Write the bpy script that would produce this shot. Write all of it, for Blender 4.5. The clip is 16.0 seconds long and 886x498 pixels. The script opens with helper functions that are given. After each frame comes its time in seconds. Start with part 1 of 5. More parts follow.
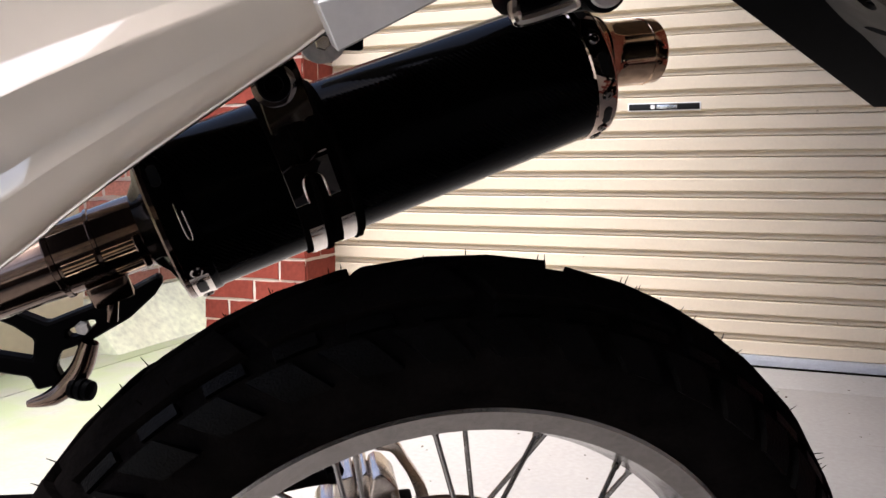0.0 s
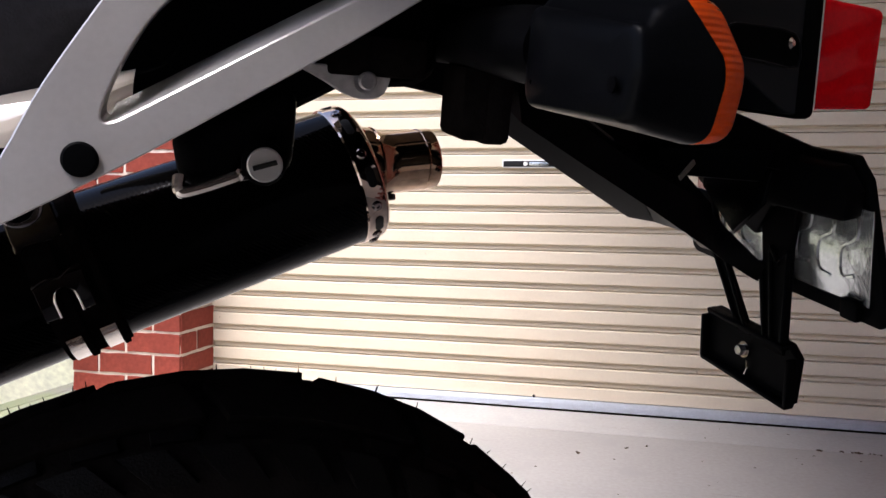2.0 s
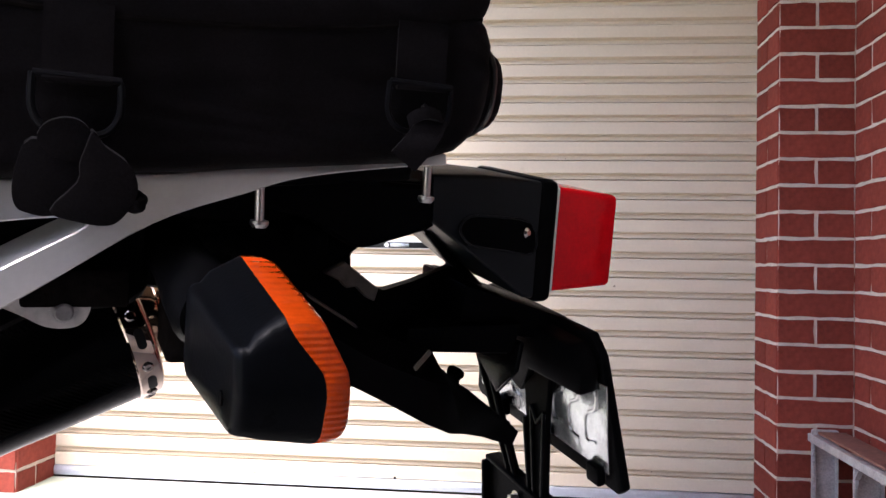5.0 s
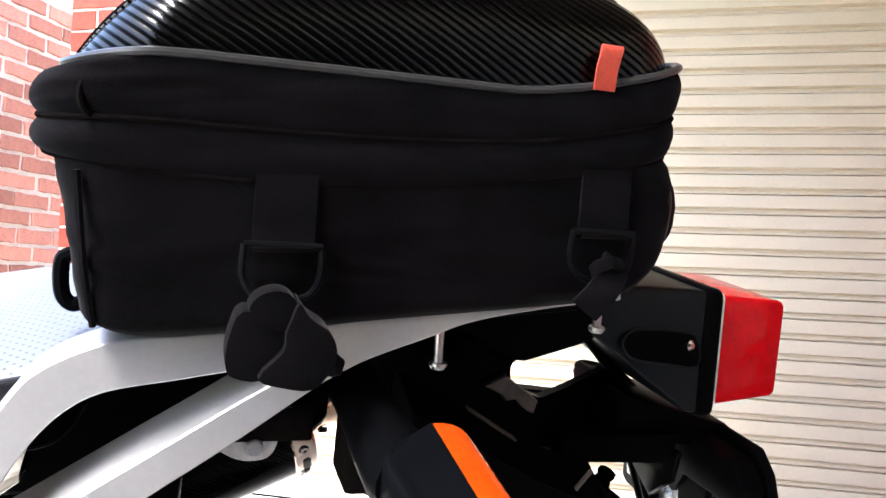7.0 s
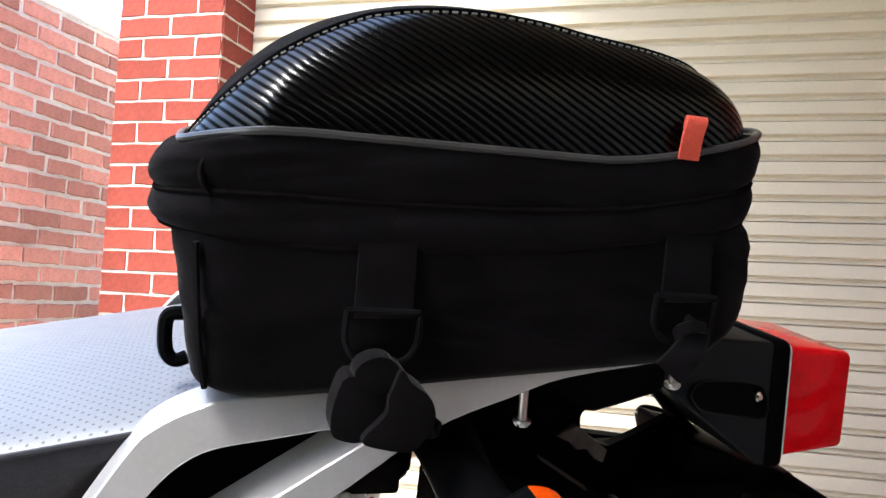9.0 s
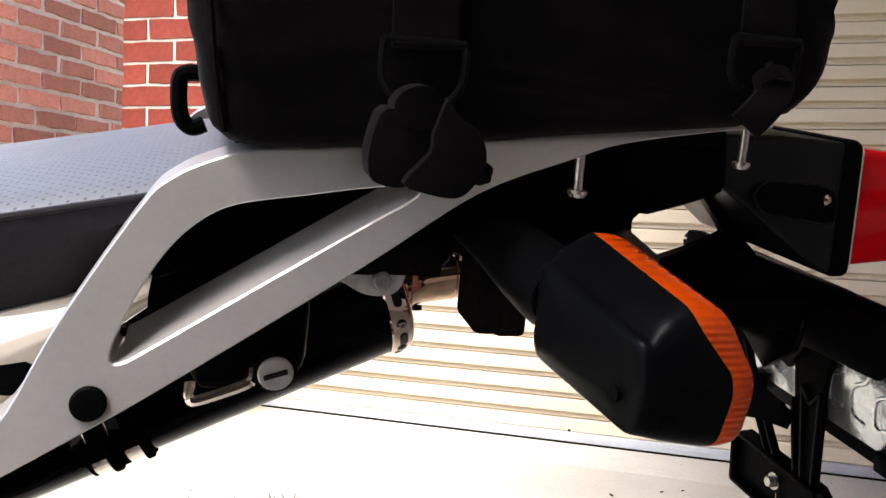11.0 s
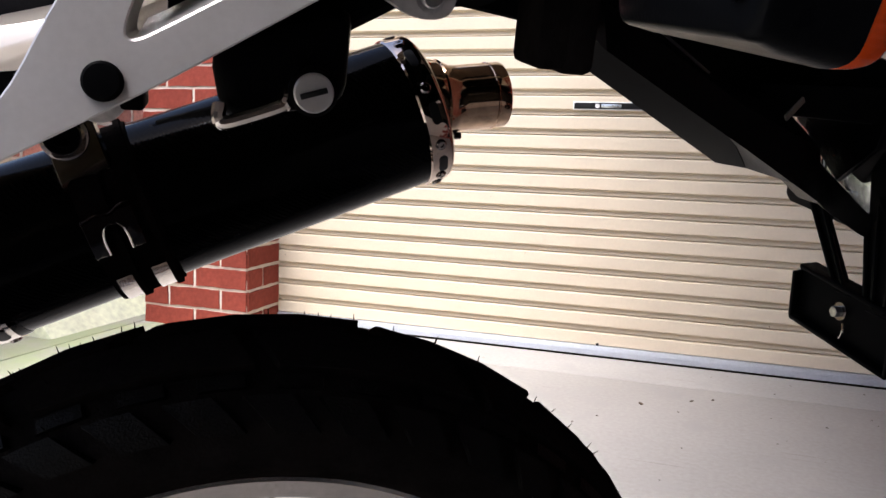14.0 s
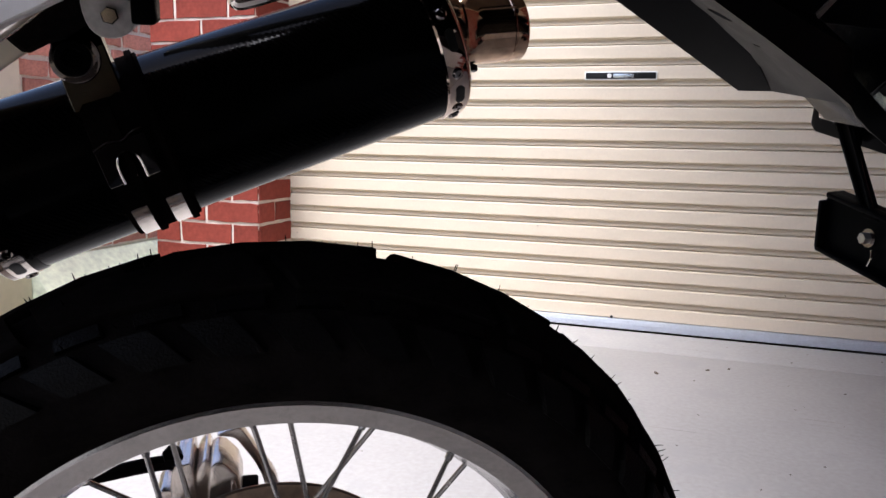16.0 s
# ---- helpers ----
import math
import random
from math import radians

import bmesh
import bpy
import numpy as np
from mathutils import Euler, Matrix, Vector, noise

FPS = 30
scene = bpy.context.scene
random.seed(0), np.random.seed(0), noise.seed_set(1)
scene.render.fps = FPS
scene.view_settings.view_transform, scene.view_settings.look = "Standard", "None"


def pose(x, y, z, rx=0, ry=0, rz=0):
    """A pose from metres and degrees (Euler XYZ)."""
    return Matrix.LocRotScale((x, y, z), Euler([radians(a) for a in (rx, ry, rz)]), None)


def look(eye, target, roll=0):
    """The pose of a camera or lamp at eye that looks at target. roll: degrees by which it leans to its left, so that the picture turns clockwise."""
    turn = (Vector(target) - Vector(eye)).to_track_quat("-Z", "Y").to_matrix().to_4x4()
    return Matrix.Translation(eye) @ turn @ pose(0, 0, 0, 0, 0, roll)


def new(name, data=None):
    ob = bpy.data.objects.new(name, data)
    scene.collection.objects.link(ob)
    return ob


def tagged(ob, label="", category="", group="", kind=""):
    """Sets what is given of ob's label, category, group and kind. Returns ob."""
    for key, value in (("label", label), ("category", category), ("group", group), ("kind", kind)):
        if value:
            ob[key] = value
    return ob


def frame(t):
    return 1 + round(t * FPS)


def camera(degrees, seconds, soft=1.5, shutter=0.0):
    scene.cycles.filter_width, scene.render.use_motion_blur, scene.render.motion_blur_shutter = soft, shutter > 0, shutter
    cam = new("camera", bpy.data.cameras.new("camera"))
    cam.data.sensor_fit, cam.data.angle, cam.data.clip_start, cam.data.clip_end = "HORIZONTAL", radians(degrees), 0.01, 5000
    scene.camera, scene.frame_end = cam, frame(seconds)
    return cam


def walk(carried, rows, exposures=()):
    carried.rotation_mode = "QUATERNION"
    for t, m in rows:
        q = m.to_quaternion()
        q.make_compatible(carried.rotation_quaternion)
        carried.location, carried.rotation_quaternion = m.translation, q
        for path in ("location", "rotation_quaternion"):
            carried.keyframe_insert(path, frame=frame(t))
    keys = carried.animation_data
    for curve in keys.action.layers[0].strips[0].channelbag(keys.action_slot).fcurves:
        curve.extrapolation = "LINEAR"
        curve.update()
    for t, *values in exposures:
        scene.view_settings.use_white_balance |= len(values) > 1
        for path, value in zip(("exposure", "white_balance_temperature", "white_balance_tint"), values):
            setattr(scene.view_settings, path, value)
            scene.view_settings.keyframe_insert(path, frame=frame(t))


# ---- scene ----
cam = camera(58.6, 16.0)
PATH = [
    (0, (1.562, -2.902, 0.676), (0.868, -1.037, 0.481), 0.0),
    (0.5, (1.591, -2.902, 0.705), (0.917, -1.025, 0.555), 0.3),
    (1, (1.616, -2.903, 0.717), (0.975, -1.013, 0.579), -0.0),
    (1.5, (1.639, -2.895, 0.72), (1.117, -0.969, 0.594), 0.2),
    (2, (1.671, -2.89, 0.733), (1.197, -0.95, 0.632), 0.8),
    (2.5, (1.705, -2.892, 0.744), (1.371, -0.922, 0.668), 1.5),
    (3, (1.737, -2.89, 0.749), (1.48, -0.907, 0.688), 1.3),
    (3.5, (1.76, -2.885, 0.762), (1.577, -0.894, 0.71), 1.4),
    (3.7, (1.769, -2.882, 0.77), (1.597, -0.889, 0.744), 0.9),
    (5.8, (1.747, -2.894, 0.846), (1.509, -0.909, 0.902), 1.6),
    (6, (1.743, -2.895, 0.853), (1.452, -0.917, 0.909), 1.6),
    (6.5, (1.738, -2.893, 0.864), (1.342, -0.934, 0.924), 1.1),
    (7, (1.726, -2.896, 0.882), (1.257, -0.953, 0.957), 2.5),
    (7.5, (1.718, -2.913, 0.899), (1.201, -0.984, 1.015), 3.1),
    (8, (1.709, -2.92, 0.907), (1.173, -0.999, 1.056), 3.2),
    (8.2, (1.707, -2.924, 0.913), (1.178, -1.002, 1.07), 3.3),
    (10.3, (1.685, -2.896, 0.857), (1.11, -0.98, 0.842), 2.4),
    (10.5, (1.682, -2.892, 0.85), (1.111, -0.976, 0.813), 2.6),
    (11, (1.68, -2.879, 0.827), (1.102, -0.967, 0.734), 2.2),
    (11.5, (1.673, -2.872, 0.809), (1.097, -0.961, 0.688), 1.8),
    (12, (1.667, -2.863, 0.788), (1.096, -0.953, 0.628), 2.1),
    (12.5, (1.666, -2.857, 0.774), (1.096, -0.947, 0.607), 1.9),
    (13, (1.665, -2.855, 0.76), (1.075, -0.953, 0.567), 1.9),
    (13.5, (1.661, -2.852, 0.748), (1.043, -0.962, 0.538), 2.6),
    (14, (1.659, -2.849, 0.731), (1.035, -0.965, 0.482), 1.9),
    (14.5, (1.657, -2.847, 0.724), (1.053, -0.96, 0.454), 2.4),
    (15, (1.656, -2.847, 0.718), (1.045, -0.961, 0.45), 1.5),
    (15.5, (1.652, -2.846, 0.699), (1.026, -0.97, 0.398), 1.5),
    (16, (1.653, -2.846, 0.69), (1.006, -0.976, 0.403), 1.0),
]
EXPOSURES = [(0.0, 1.02, 6100, 16), (2.0, 1.02, 5950, 18), (3.7, 0.97, 5850, 20), (5.8, 2.55, 5850, 18), (7.0, 2.80, 5850, 10), (8.2, 2.42, 5850, 7), (10.3, 1.95, 6250, 11), (11.5, 1.27, 6400, 13), (13.0, 1.02, 6250, 15), (16.0, 0.90, 5700, 16)]
walk(cam, [(t, look(eye, target, roll)) for t, eye, target, roll in PATH], EXPOSURES)

# ---- light ----
world = bpy.data.worlds.new("sky")
scene.world = world
world.use_nodes = True
wn = world.node_tree.nodes
sky = wn.new("ShaderNodeTexSky")
sky.sky_type, sky.sun_disc = "NISHITA", False
sky.sun_elevation, sky.sun_rotation = radians(64.6), radians(199)
sky.air_density, sky.dust_density, sky.ozone_density = 1.0, 4.0, 1.0
world.node_tree.links.new(sky.outputs[0], wn["Background"].inputs[0])
wn["Background"].inputs[1].default_value = 0.15
sun = new("sun", bpy.data.lights.new("sun", "SUN"))
sun.data.energy, sun.data.angle, sun.data.color = 3.1, radians(30), (1.0, 0.95, 0.88)
sun.matrix_world = look((-0.45, -1.3, 2.9), (0, 0, 0))


# ---- materials ----
def material(name, color, rough=0.5, metal=0.0, spread=0.15, scale=20.0, bump=0.0, bump_scale=None, fine=6.0, coat=0.0, random_tint=0.0, specular=0.5):
    """A surface with colour variation at two scales, uneven gloss and fine relief, in object space."""
    m = bpy.data.materials.new(name)
    m.use_nodes = True
    nt = m.node_tree
    n, link = nt.nodes, nt.links.new
    b = n["Principled BSDF"]
    b.inputs["Metallic"].default_value = metal
    b.inputs["Coat Weight"].default_value = coat
    b.inputs["Specular IOR Level"].default_value = specular
    tc = n.new("ShaderNodeTexCoord")
    n1, n2 = n.new("ShaderNodeTexNoise"), n.new("ShaderNodeTexNoise")
    n1.inputs["Scale"].default_value, n1.inputs["Detail"].default_value = scale, 4
    n2.inputs["Scale"].default_value, n2.inputs["Detail"].default_value = scale * fine, 3
    add = n.new("ShaderNodeMath")
    add.operation = "ADD"
    for a, t in enumerate((n1, n2)):
        link(tc.outputs["Object"], t.inputs["Vector"])
        link(t.outputs["Fac"], add.inputs[a])
    ramp = n.new("ShaderNodeMapRange")
    ramp.inputs[1].default_value, ramp.inputs[2].default_value = 0.65, 1.35
    ramp.inputs[3].default_value, ramp.inputs[4].default_value = 1 - spread, 1 + spread
    link(add.outputs[0], ramp.inputs[0])
    factor = ramp.outputs[0]
    if random_tint:
        info, r2, mul = n.new("ShaderNodeObjectInfo"), n.new("ShaderNodeMapRange"), n.new("ShaderNodeMath")
        r2.inputs[3].default_value, r2.inputs[4].default_value = 1 - random_tint, 1 + random_tint
        mul.operation = "MULTIPLY"
        link(info.outputs["Random"], r2.inputs[0])
        link(r2.outputs[0], mul.inputs[0])
        link(factor, mul.inputs[1])
        factor = mul.outputs[0]
    col = n.new("ShaderNodeVectorMath")
    col.operation = "SCALE"
    col.inputs[0].default_value = color
    link(factor, col.inputs["Scale"])
    link(col.outputs[0], b.inputs["Base Color"])
    rr = n.new("ShaderNodeMapRange")
    rr.inputs[3].default_value, rr.inputs[4].default_value = max(rough * 0.8, 0.02), min(rough * 1.2, 1)
    link(n1.outputs["Fac"], rr.inputs[0])
    link(rr.outputs[0], b.inputs["Roughness"])
    if bump:
        bp, nb = n.new("ShaderNodeBump"), n.new("ShaderNodeTexNoise")
        nb.inputs["Scale"].default_value, nb.inputs["Detail"].default_value = bump_scale or scale * fine, 3
        bp.inputs["Strength"].default_value, bp.inputs["Distance"].default_value = bump, 0.002
        link(tc.outputs["Object"], nb.inputs["Vector"])
        link(nb.outputs["Fac"], bp.inputs["Height"])
        link(bp.outputs[0], b.inputs["Normal"])
    return m


def blend_in(m, color, mask, rough=None):
    """Mixes a second colour into a material's base by a mask socket."""
    n, link = m.node_tree.nodes, m.node_tree.links.new
    b = n["Principled BSDF"]
    old = b.inputs["Base Color"].links[0].from_socket
    mix = n.new("ShaderNodeMix")
    mix.data_type = "RGBA"
    link(mask, mix.inputs["Factor"])
    link(old, mix.inputs["A"])
    mix.inputs["B"].default_value = (*color, 1)
    link(mix.outputs["Result"], b.inputs["Base Color"])


def math_node(m, op, a, b=None):
    n = m.node_tree.nodes.new("ShaderNodeMath")
    n.operation = op
    for k, v in enumerate((a, b)):
        if v is None:
            continue
        if hasattr(v, "links"):
            m.node_tree.links.new(v, n.inputs[k])
        else:
            n.inputs[k].default_value = v
    return n.outputs[0]


def noise_mask(m, scale, low, high, detail=5):
    n, link = m.node_tree.nodes, m.node_tree.links.new
    tc, t, r = n.new("ShaderNodeTexCoord"), n.new("ShaderNodeTexNoise"), n.new("ShaderNodeMapRange")
    t.inputs["Scale"].default_value, t.inputs["Detail"].default_value = scale, detail
    r.inputs[1].default_value, r.inputs[2].default_value = low, high
    link(tc.outputs["Object"], t.inputs["Vector"])
    link(t.outputs["Fac"], r.inputs[0])
    return r.outputs[0]


def crumple(m, scale, strength):
    """Adds soft, broad folds below the fine relief."""
    n, link = m.node_tree.nodes, m.node_tree.links.new
    b = n["Principled BSDF"]
    fine = b.inputs["Normal"].links[0].from_node
    tc, t, bp, mp = n.new("ShaderNodeTexCoord"), n.new("ShaderNodeTexNoise"), n.new("ShaderNodeBump"), n.new("ShaderNodeMapping")
    mp.inputs["Scale"].default_value, mp.inputs["Rotation"].default_value = (0.5, 0.7, 1.6), (0, radians(18), 0)
    t.inputs["Scale"].default_value, t.inputs["Detail"].default_value, t.inputs["Distortion"].default_value = scale, 2, 0.8
    bp.inputs["Strength"].default_value, bp.inputs["Distance"].default_value = strength, 0.012
    link(tc.outputs["Object"], mp.inputs[0])
    link(mp.outputs[0], t.inputs["Vector"])
    link(t.outputs["Fac"], bp.inputs["Height"])
    link(bp.outputs[0], fine.inputs["Normal"])


def concrete_material():
    m = material("concrete", (0.355, 0.342, 0.315), 0.85, spread=0.10, scale=2.5, fine=30, bump=0.25, bump_scale=160, specular=0.3)
    n, link = m.node_tree.nodes, m.node_tree.links.new
    blend_in(m, (0.335, 0.326, 0.304), noise_mask(m, 7, 0.56, 0.72))
    blend_in(m, (0.22, 0.19, 0.17), noise_mask(m, 38, 0.745, 0.79, 4))
    # long faint drag marks, all much the same way
    mp, streak, cut = n.new("ShaderNodeMapping"), n.new("ShaderNodeTexNoise"), n.new("ShaderNodeMapRange")
    tc0 = n.new("ShaderNodeTexCoord")
    mp.inputs["Scale"].default_value, mp.inputs["Rotation"].default_value = (2.2, 60.0, 1.0), (0, 0, radians(4))
    streak.inputs["Scale"].default_value, streak.inputs["Detail"].default_value = 1.0, 2
    cut.inputs[1].default_value, cut.inputs[2].default_value, cut.inputs[4].default_value = 0.70, 0.76, 0.55
    link(tc0.outputs["Object"], mp.inputs[0])
    link(mp.outputs[0], streak.inputs["Vector"])
    link(streak.outputs["Fac"], cut.inputs[0])
    blend_in(m, (0.20, 0.18, 0.165), cut.outputs[0])
    # moss and algae on the damp side by the old wall
    tc, sep = n.new("ShaderNodeTexCoord"), n.new("ShaderNodeSeparateXYZ")
    link(tc.outputs["Object"], sep.inputs[0])
    reach = n.new("ShaderNodeMapRange")
    reach.inputs[1].default_value, reach.inputs[2].default_value = 0.32, -0.22
    link(sep.outputs[0], reach.inputs[0])
    moss = math_node(m, "MULTIPLY", reach.outputs[0], noise_mask(m, 5, 0.30, 0.60))
    blend_in(m, (0.31, 0.37, 0.20), math_node(m, "MULTIPLY", moss, 0.85))
    return m


def weave_material(name, pitch, low, high, rough, coat=0.0, lean=0.5, relief=0.12, gloss=None):
    """Diagonal twill of woven carbon."""
    m = material(name, (0.02, 0.02, 0.02), rough, coat=coat, scale=60)
    n, link = m.node_tree.nodes, m.node_tree.links.new
    b = n["Principled BSDF"]
    tc, sep = n.new("ShaderNodeTexCoord"), n.new("ShaderNodeSeparateXYZ")
    link(tc.outputs["Object"], sep.inputs[0])
    x, y, z = sep.outputs
    s = math_node(m, "ADD", math_node(m, "MULTIPLY", x, -lean), math_node(m, "MULTIPLY", z, 0.87))
    w = math_node(m, "SINE", math_node(m, "MULTIPLY", s, 2 * math.pi / pitch))
    fac = n.new("ShaderNodeMapRange")
    fac.inputs[1].default_value, fac.inputs[2].default_value = -0.4, 0.4
    link(w, fac.inputs[0])
    mix = n.new("ShaderNodeMix")
    mix.data_type = "RGBA"
    mix.inputs["A"].default_value, mix.inputs["B"].default_value = (low, low, low, 1), (high, high * 0.96, high * 0.88, 1)
    link(fac.outputs[0], mix.inputs["Factor"])
    link(mix.outputs["Result"], b.inputs["Base Color"])
    if gloss:
        shine = n.new("ShaderNodeMapRange")
        shine.inputs[1].default_value, shine.inputs[2].default_value = -0.5, 0.5
        shine.inputs[3].default_value, shine.inputs[4].default_value = gloss
        link(w, shine.inputs[0])
        link(shine.outputs[0], b.inputs["Specular IOR Level"])
    bp = n.new("ShaderNodeBump")
    bp.inputs["Strength"].default_value, bp.inputs["Distance"].default_value = 0.5, pitch * relief
    link(w, bp.inputs["Height"])
    link(bp.outputs[0], b.inputs["Normal"])
    return m


def dotted_vinyl():
    m = material("seat_vinyl", (0.120, 0.127, 0.143), 0.42, spread=0.06, scale=40, bump=0.15, bump_scale=700)
    n, link = m.node_tree.nodes, m.node_tree.links.new
    tc, mp, v = n.new("ShaderNodeTexCoord"), n.new("ShaderNodeMapping"), n.new("ShaderNodeTexVoronoi")
    mp.inputs["Scale"].default_value, mp.inputs["Rotation"].default_value = (1, 1, 0), (0, 0, radians(45))
    v.voronoi_dimensions = "2D"
    v.inputs["Scale"].default_value, v.inputs["Randomness"].default_value = 210, 0.0
    link(tc.outputs["Object"], mp.inputs[0])
    link(mp.outputs[0], v.inputs["Vector"])
    blend_in(m, (0.038, 0.038, 0.043), math_node(m, "LESS_THAN", v.outputs["Distance"], 0.17))
    return m


def lens_material(name, color, rough=0.10, pitch=0.0):
    """Moulded lens plastic; pitch sets fine upright ribs."""
    m = material(name, color, rough, spread=0.12, scale=60)
    n, link = m.node_tree.nodes, m.node_tree.links.new
    b = n["Principled BSDF"]
    b.inputs["Specular IOR Level"].default_value = 0.22
    if pitch:
        tc, sep, bp = n.new("ShaderNodeTexCoord"), n.new("ShaderNodeSeparateXYZ"), n.new("ShaderNodeBump")
        link(tc.outputs["Object"], sep.inputs[0])
        w = math_node(m, "SINE", math_node(m, "MULTIPLY", math_node(m, "ADD", sep.outputs[2], math_node(m, "MULTIPLY", sep.outputs[1], 0.25)), 2 * math.pi / pitch))
        bp.inputs["Strength"].default_value, bp.inputs["Distance"].default_value = 0.35, pitch * 0.14
        link(w, bp.inputs["Height"])
        link(bp.outputs[0], b.inputs["Normal"])
    return m


CONCRETE = concrete_material()
MOSSY = material("mossy_render", (0.74, 0.77, 0.57), 0.9, spread=0.22, scale=7, bump=0.4)
MORTAR = material("mortar", (0.62, 0.545, 0.465), 0.95, spread=0.16, scale=30, bump=0.6, bump_scale=300, specular=0.15)
BRICK = material("red_brick", (0.205, 0.043, 0.029), 0.85, spread=0.22, scale=14, bump=0.45, bump_scale=220, random_tint=0.16, specular=0.15)
OLD_BRICK = material("old_brick", (0.48, 0.215, 0.17), 0.9, spread=0.30, scale=16, bump=0.8, bump_scale=120, random_tint=0.32, specular=0.2)
OLD_MORTAR = material("old_mortar", (0.80, 0.77, 0.72), 0.95, spread=0.16, scale=25, bump=0.8, bump_scale=200, specular=0.2)
CREAM = material("cream_steel", (0.66, 0.57, 0.43), 0.42, spread=0.05, scale=5, fine=20, bump=0.05, bump_scale=30)
blend_in(CREAM, (0.50, 0.41, 0.29), math_node(CREAM, "MULTIPLY", noise_mask(CREAM, 14, 0.66, 0.76), 0.4))
blend_in(CREAM, (0.22, 0.16, 0.10), noise_mask(CREAM, 45, 0.765, 0.79, 2))
CREAM_RENDER = material("cream_render", (0.66, 0.60, 0.47), 0.8, spread=0.06, scale=6, bump=0.2)
ALUMINIUM = material("aluminium_extrusion", (0.70, 0.74, 0.80), 0.36, 0.6, spread=0.08, scale=20, bump=0.05)
CAST_ALLOY = material("cast_alloy", (0.74, 0.66, 0.59), 0.24, 0.85, spread=0.12, scale=45, bump=0.10, bump_scale=500)
DISC_STEEL = material("worn_disc_steel", (0.22, 0.16, 0.12), 0.32, 0.9, spread=0.3, scale=30)
OLD_ALUMINIUM = material("oxidised_aluminium", (0.50, 0.485, 0.47), 0.5, 0.35, spread=0.3, scale=30, bump=0.2)
RUBBER = material("black_rubber", (0.0060, 0.0050, 0.0047), 0.7, spread=0.55, scale=40, bump=0.3, bump_scale=500, specular=0.0)
TREAD_RUBBER = material("tread_rubber", (0.0026, 0.0022, 0.0021), 0.40, spread=0.5, scale=60, bump=0.35, bump_scale=600, specular=0.05)
RACK_SILVER = material("silver_anodised", (0.50, 0.483, 0.470), 0.32, 0.50, spread=0.05, scale=60, bump=0.015, bump_scale=900)
RIM_ALLOY = material("rim_alloy", (0.31, 0.29, 0.28), 0.22, 0.9, spread=0.16, scale=50, bump=0.05)
MIRROR_STEEL = material("mirror_steel", (0.58, 0.47, 0.39), 0.055, 1.0, spread=0.06, scale=40)
SOIL = material("dry_soil", (0.09, 0.065, 0.045), 0.95, spread=0.4, scale=60, specular=0.1)
JOINT_FILL = material("mossy_joint", (0.07, 0.075, 0.035), 0.9, spread=0.3, scale=30, bump=0.4)
STEEL = material("zinc_steel", (0.46, 0.45, 0.44), 0.3, 0.9, spread=0.2, scale=90)
SPOKE_STEEL = material("dull_spoke_steel", (0.30, 0.285, 0.275), 0.26, 0.9, spread=0.25, scale=70)
CHROME = material("polished_steel", (0.72, 0.66, 0.60), 0.12, 1.0, spread=0.1, scale=50)
DULL_CHROME = material("dark_bright_steel", (0.30, 0.265, 0.25), 0.10, 1.0, spread=0.15, scale=50)
DARK_MIRROR = material("dark_polished_steel", (0.055, 0.050, 0.046), 0.07, 1.0, spread=0.1, scale=40)
HEAT_STEEL = material("heat_tinted_steel", (0.60, 0.42, 0.28), 0.10, 1.0, spread=0.3, scale=22)
PIPE_STEEL = material("browned_pipe_steel", (0.15, 0.110, 0.088), 0.11, 1.0, spread=0.35, scale=25)
BLACK_PLASTIC = material("black_plastic", (0.0024, 0.0024, 0.0027), 0.34, spread=0.25, scale=60, bump=0.12, bump_scale=900, specular=0.008)
GLOSS_PLASTIC = material("satin_black_plastic", (0.0022, 0.0024, 0.0030), 0.21, spread=0.2, scale=50, bump=0.05, bump_scale=700, specular=0.03)
LAMP_PLASTIC = material("lamp_housing_plastic", (0.0045, 0.0054, 0.0070), 0.40, spread=0.2, scale=50, bump=0.06, bump_scale=700, specular=0.13)
SATIN_PLASTIC = material("indicator_plastic", (0.0022, 0.0024, 0.0030), 0.30, spread=0.2, scale=50, bump=0.05, bump_scale=700, specular=0.045)
PANEL_WHITE = material("white_plastic", (0.84, 0.75, 0.63), 0.07, spread=0.03, scale=8, coat=1.0)
PANEL_WHITE.node_tree.nodes["Principled BSDF"].inputs["Coat IOR"].default_value = 1.9
FABRIC = material("black_polyester", (0.0066, 0.0057, 0.0061), 0.85, spread=0.45, scale=30, fine=25, bump=0.22, bump_scale=1300, specular=0.004)
crumple(FABRIC, 11, 1.5)
FABRIC.node_tree.nodes["Principled BSDF"].inputs["Sheen Weight"].default_value = 0.06
FABRIC.node_tree.nodes["Principled BSDF"].inputs["Sheen Roughness"].default_value = 0.35
PIPING = material("grey_piping", (0.028, 0.027, 0.027), 0.32, spread=0.2, scale=60)
SEAT_TOP = dotted_vinyl()
WORN_PLASTIC = material("worn_black_plastic", (0.005, 0.0048, 0.0055), 0.38, spread=0.4, scale=18, bump=0.1, bump_scale=300, specular=0.05)
DUSTY_PLASTIC = material("dusty_black_plastic", (0.010, 0.0092, 0.0086), 0.55, spread=0.35, scale=35, bump=0.1, bump_scale=400, specular=0.15)
# paler grey for black plastic where light catches it
LIT_GREY = material("dusty_grey_plastic", (0.085, 0.074, 0.064), 0.6, spread=0.3, scale=30, bump=0.1, bump_scale=400, specular=0.2)
SEAT_SIDE = material("seat_side_vinyl", (0.028, 0.027, 0.031), 0.5, spread=0.15, scale=40, bump=0.2, bump_scale=800, specular=0.06)
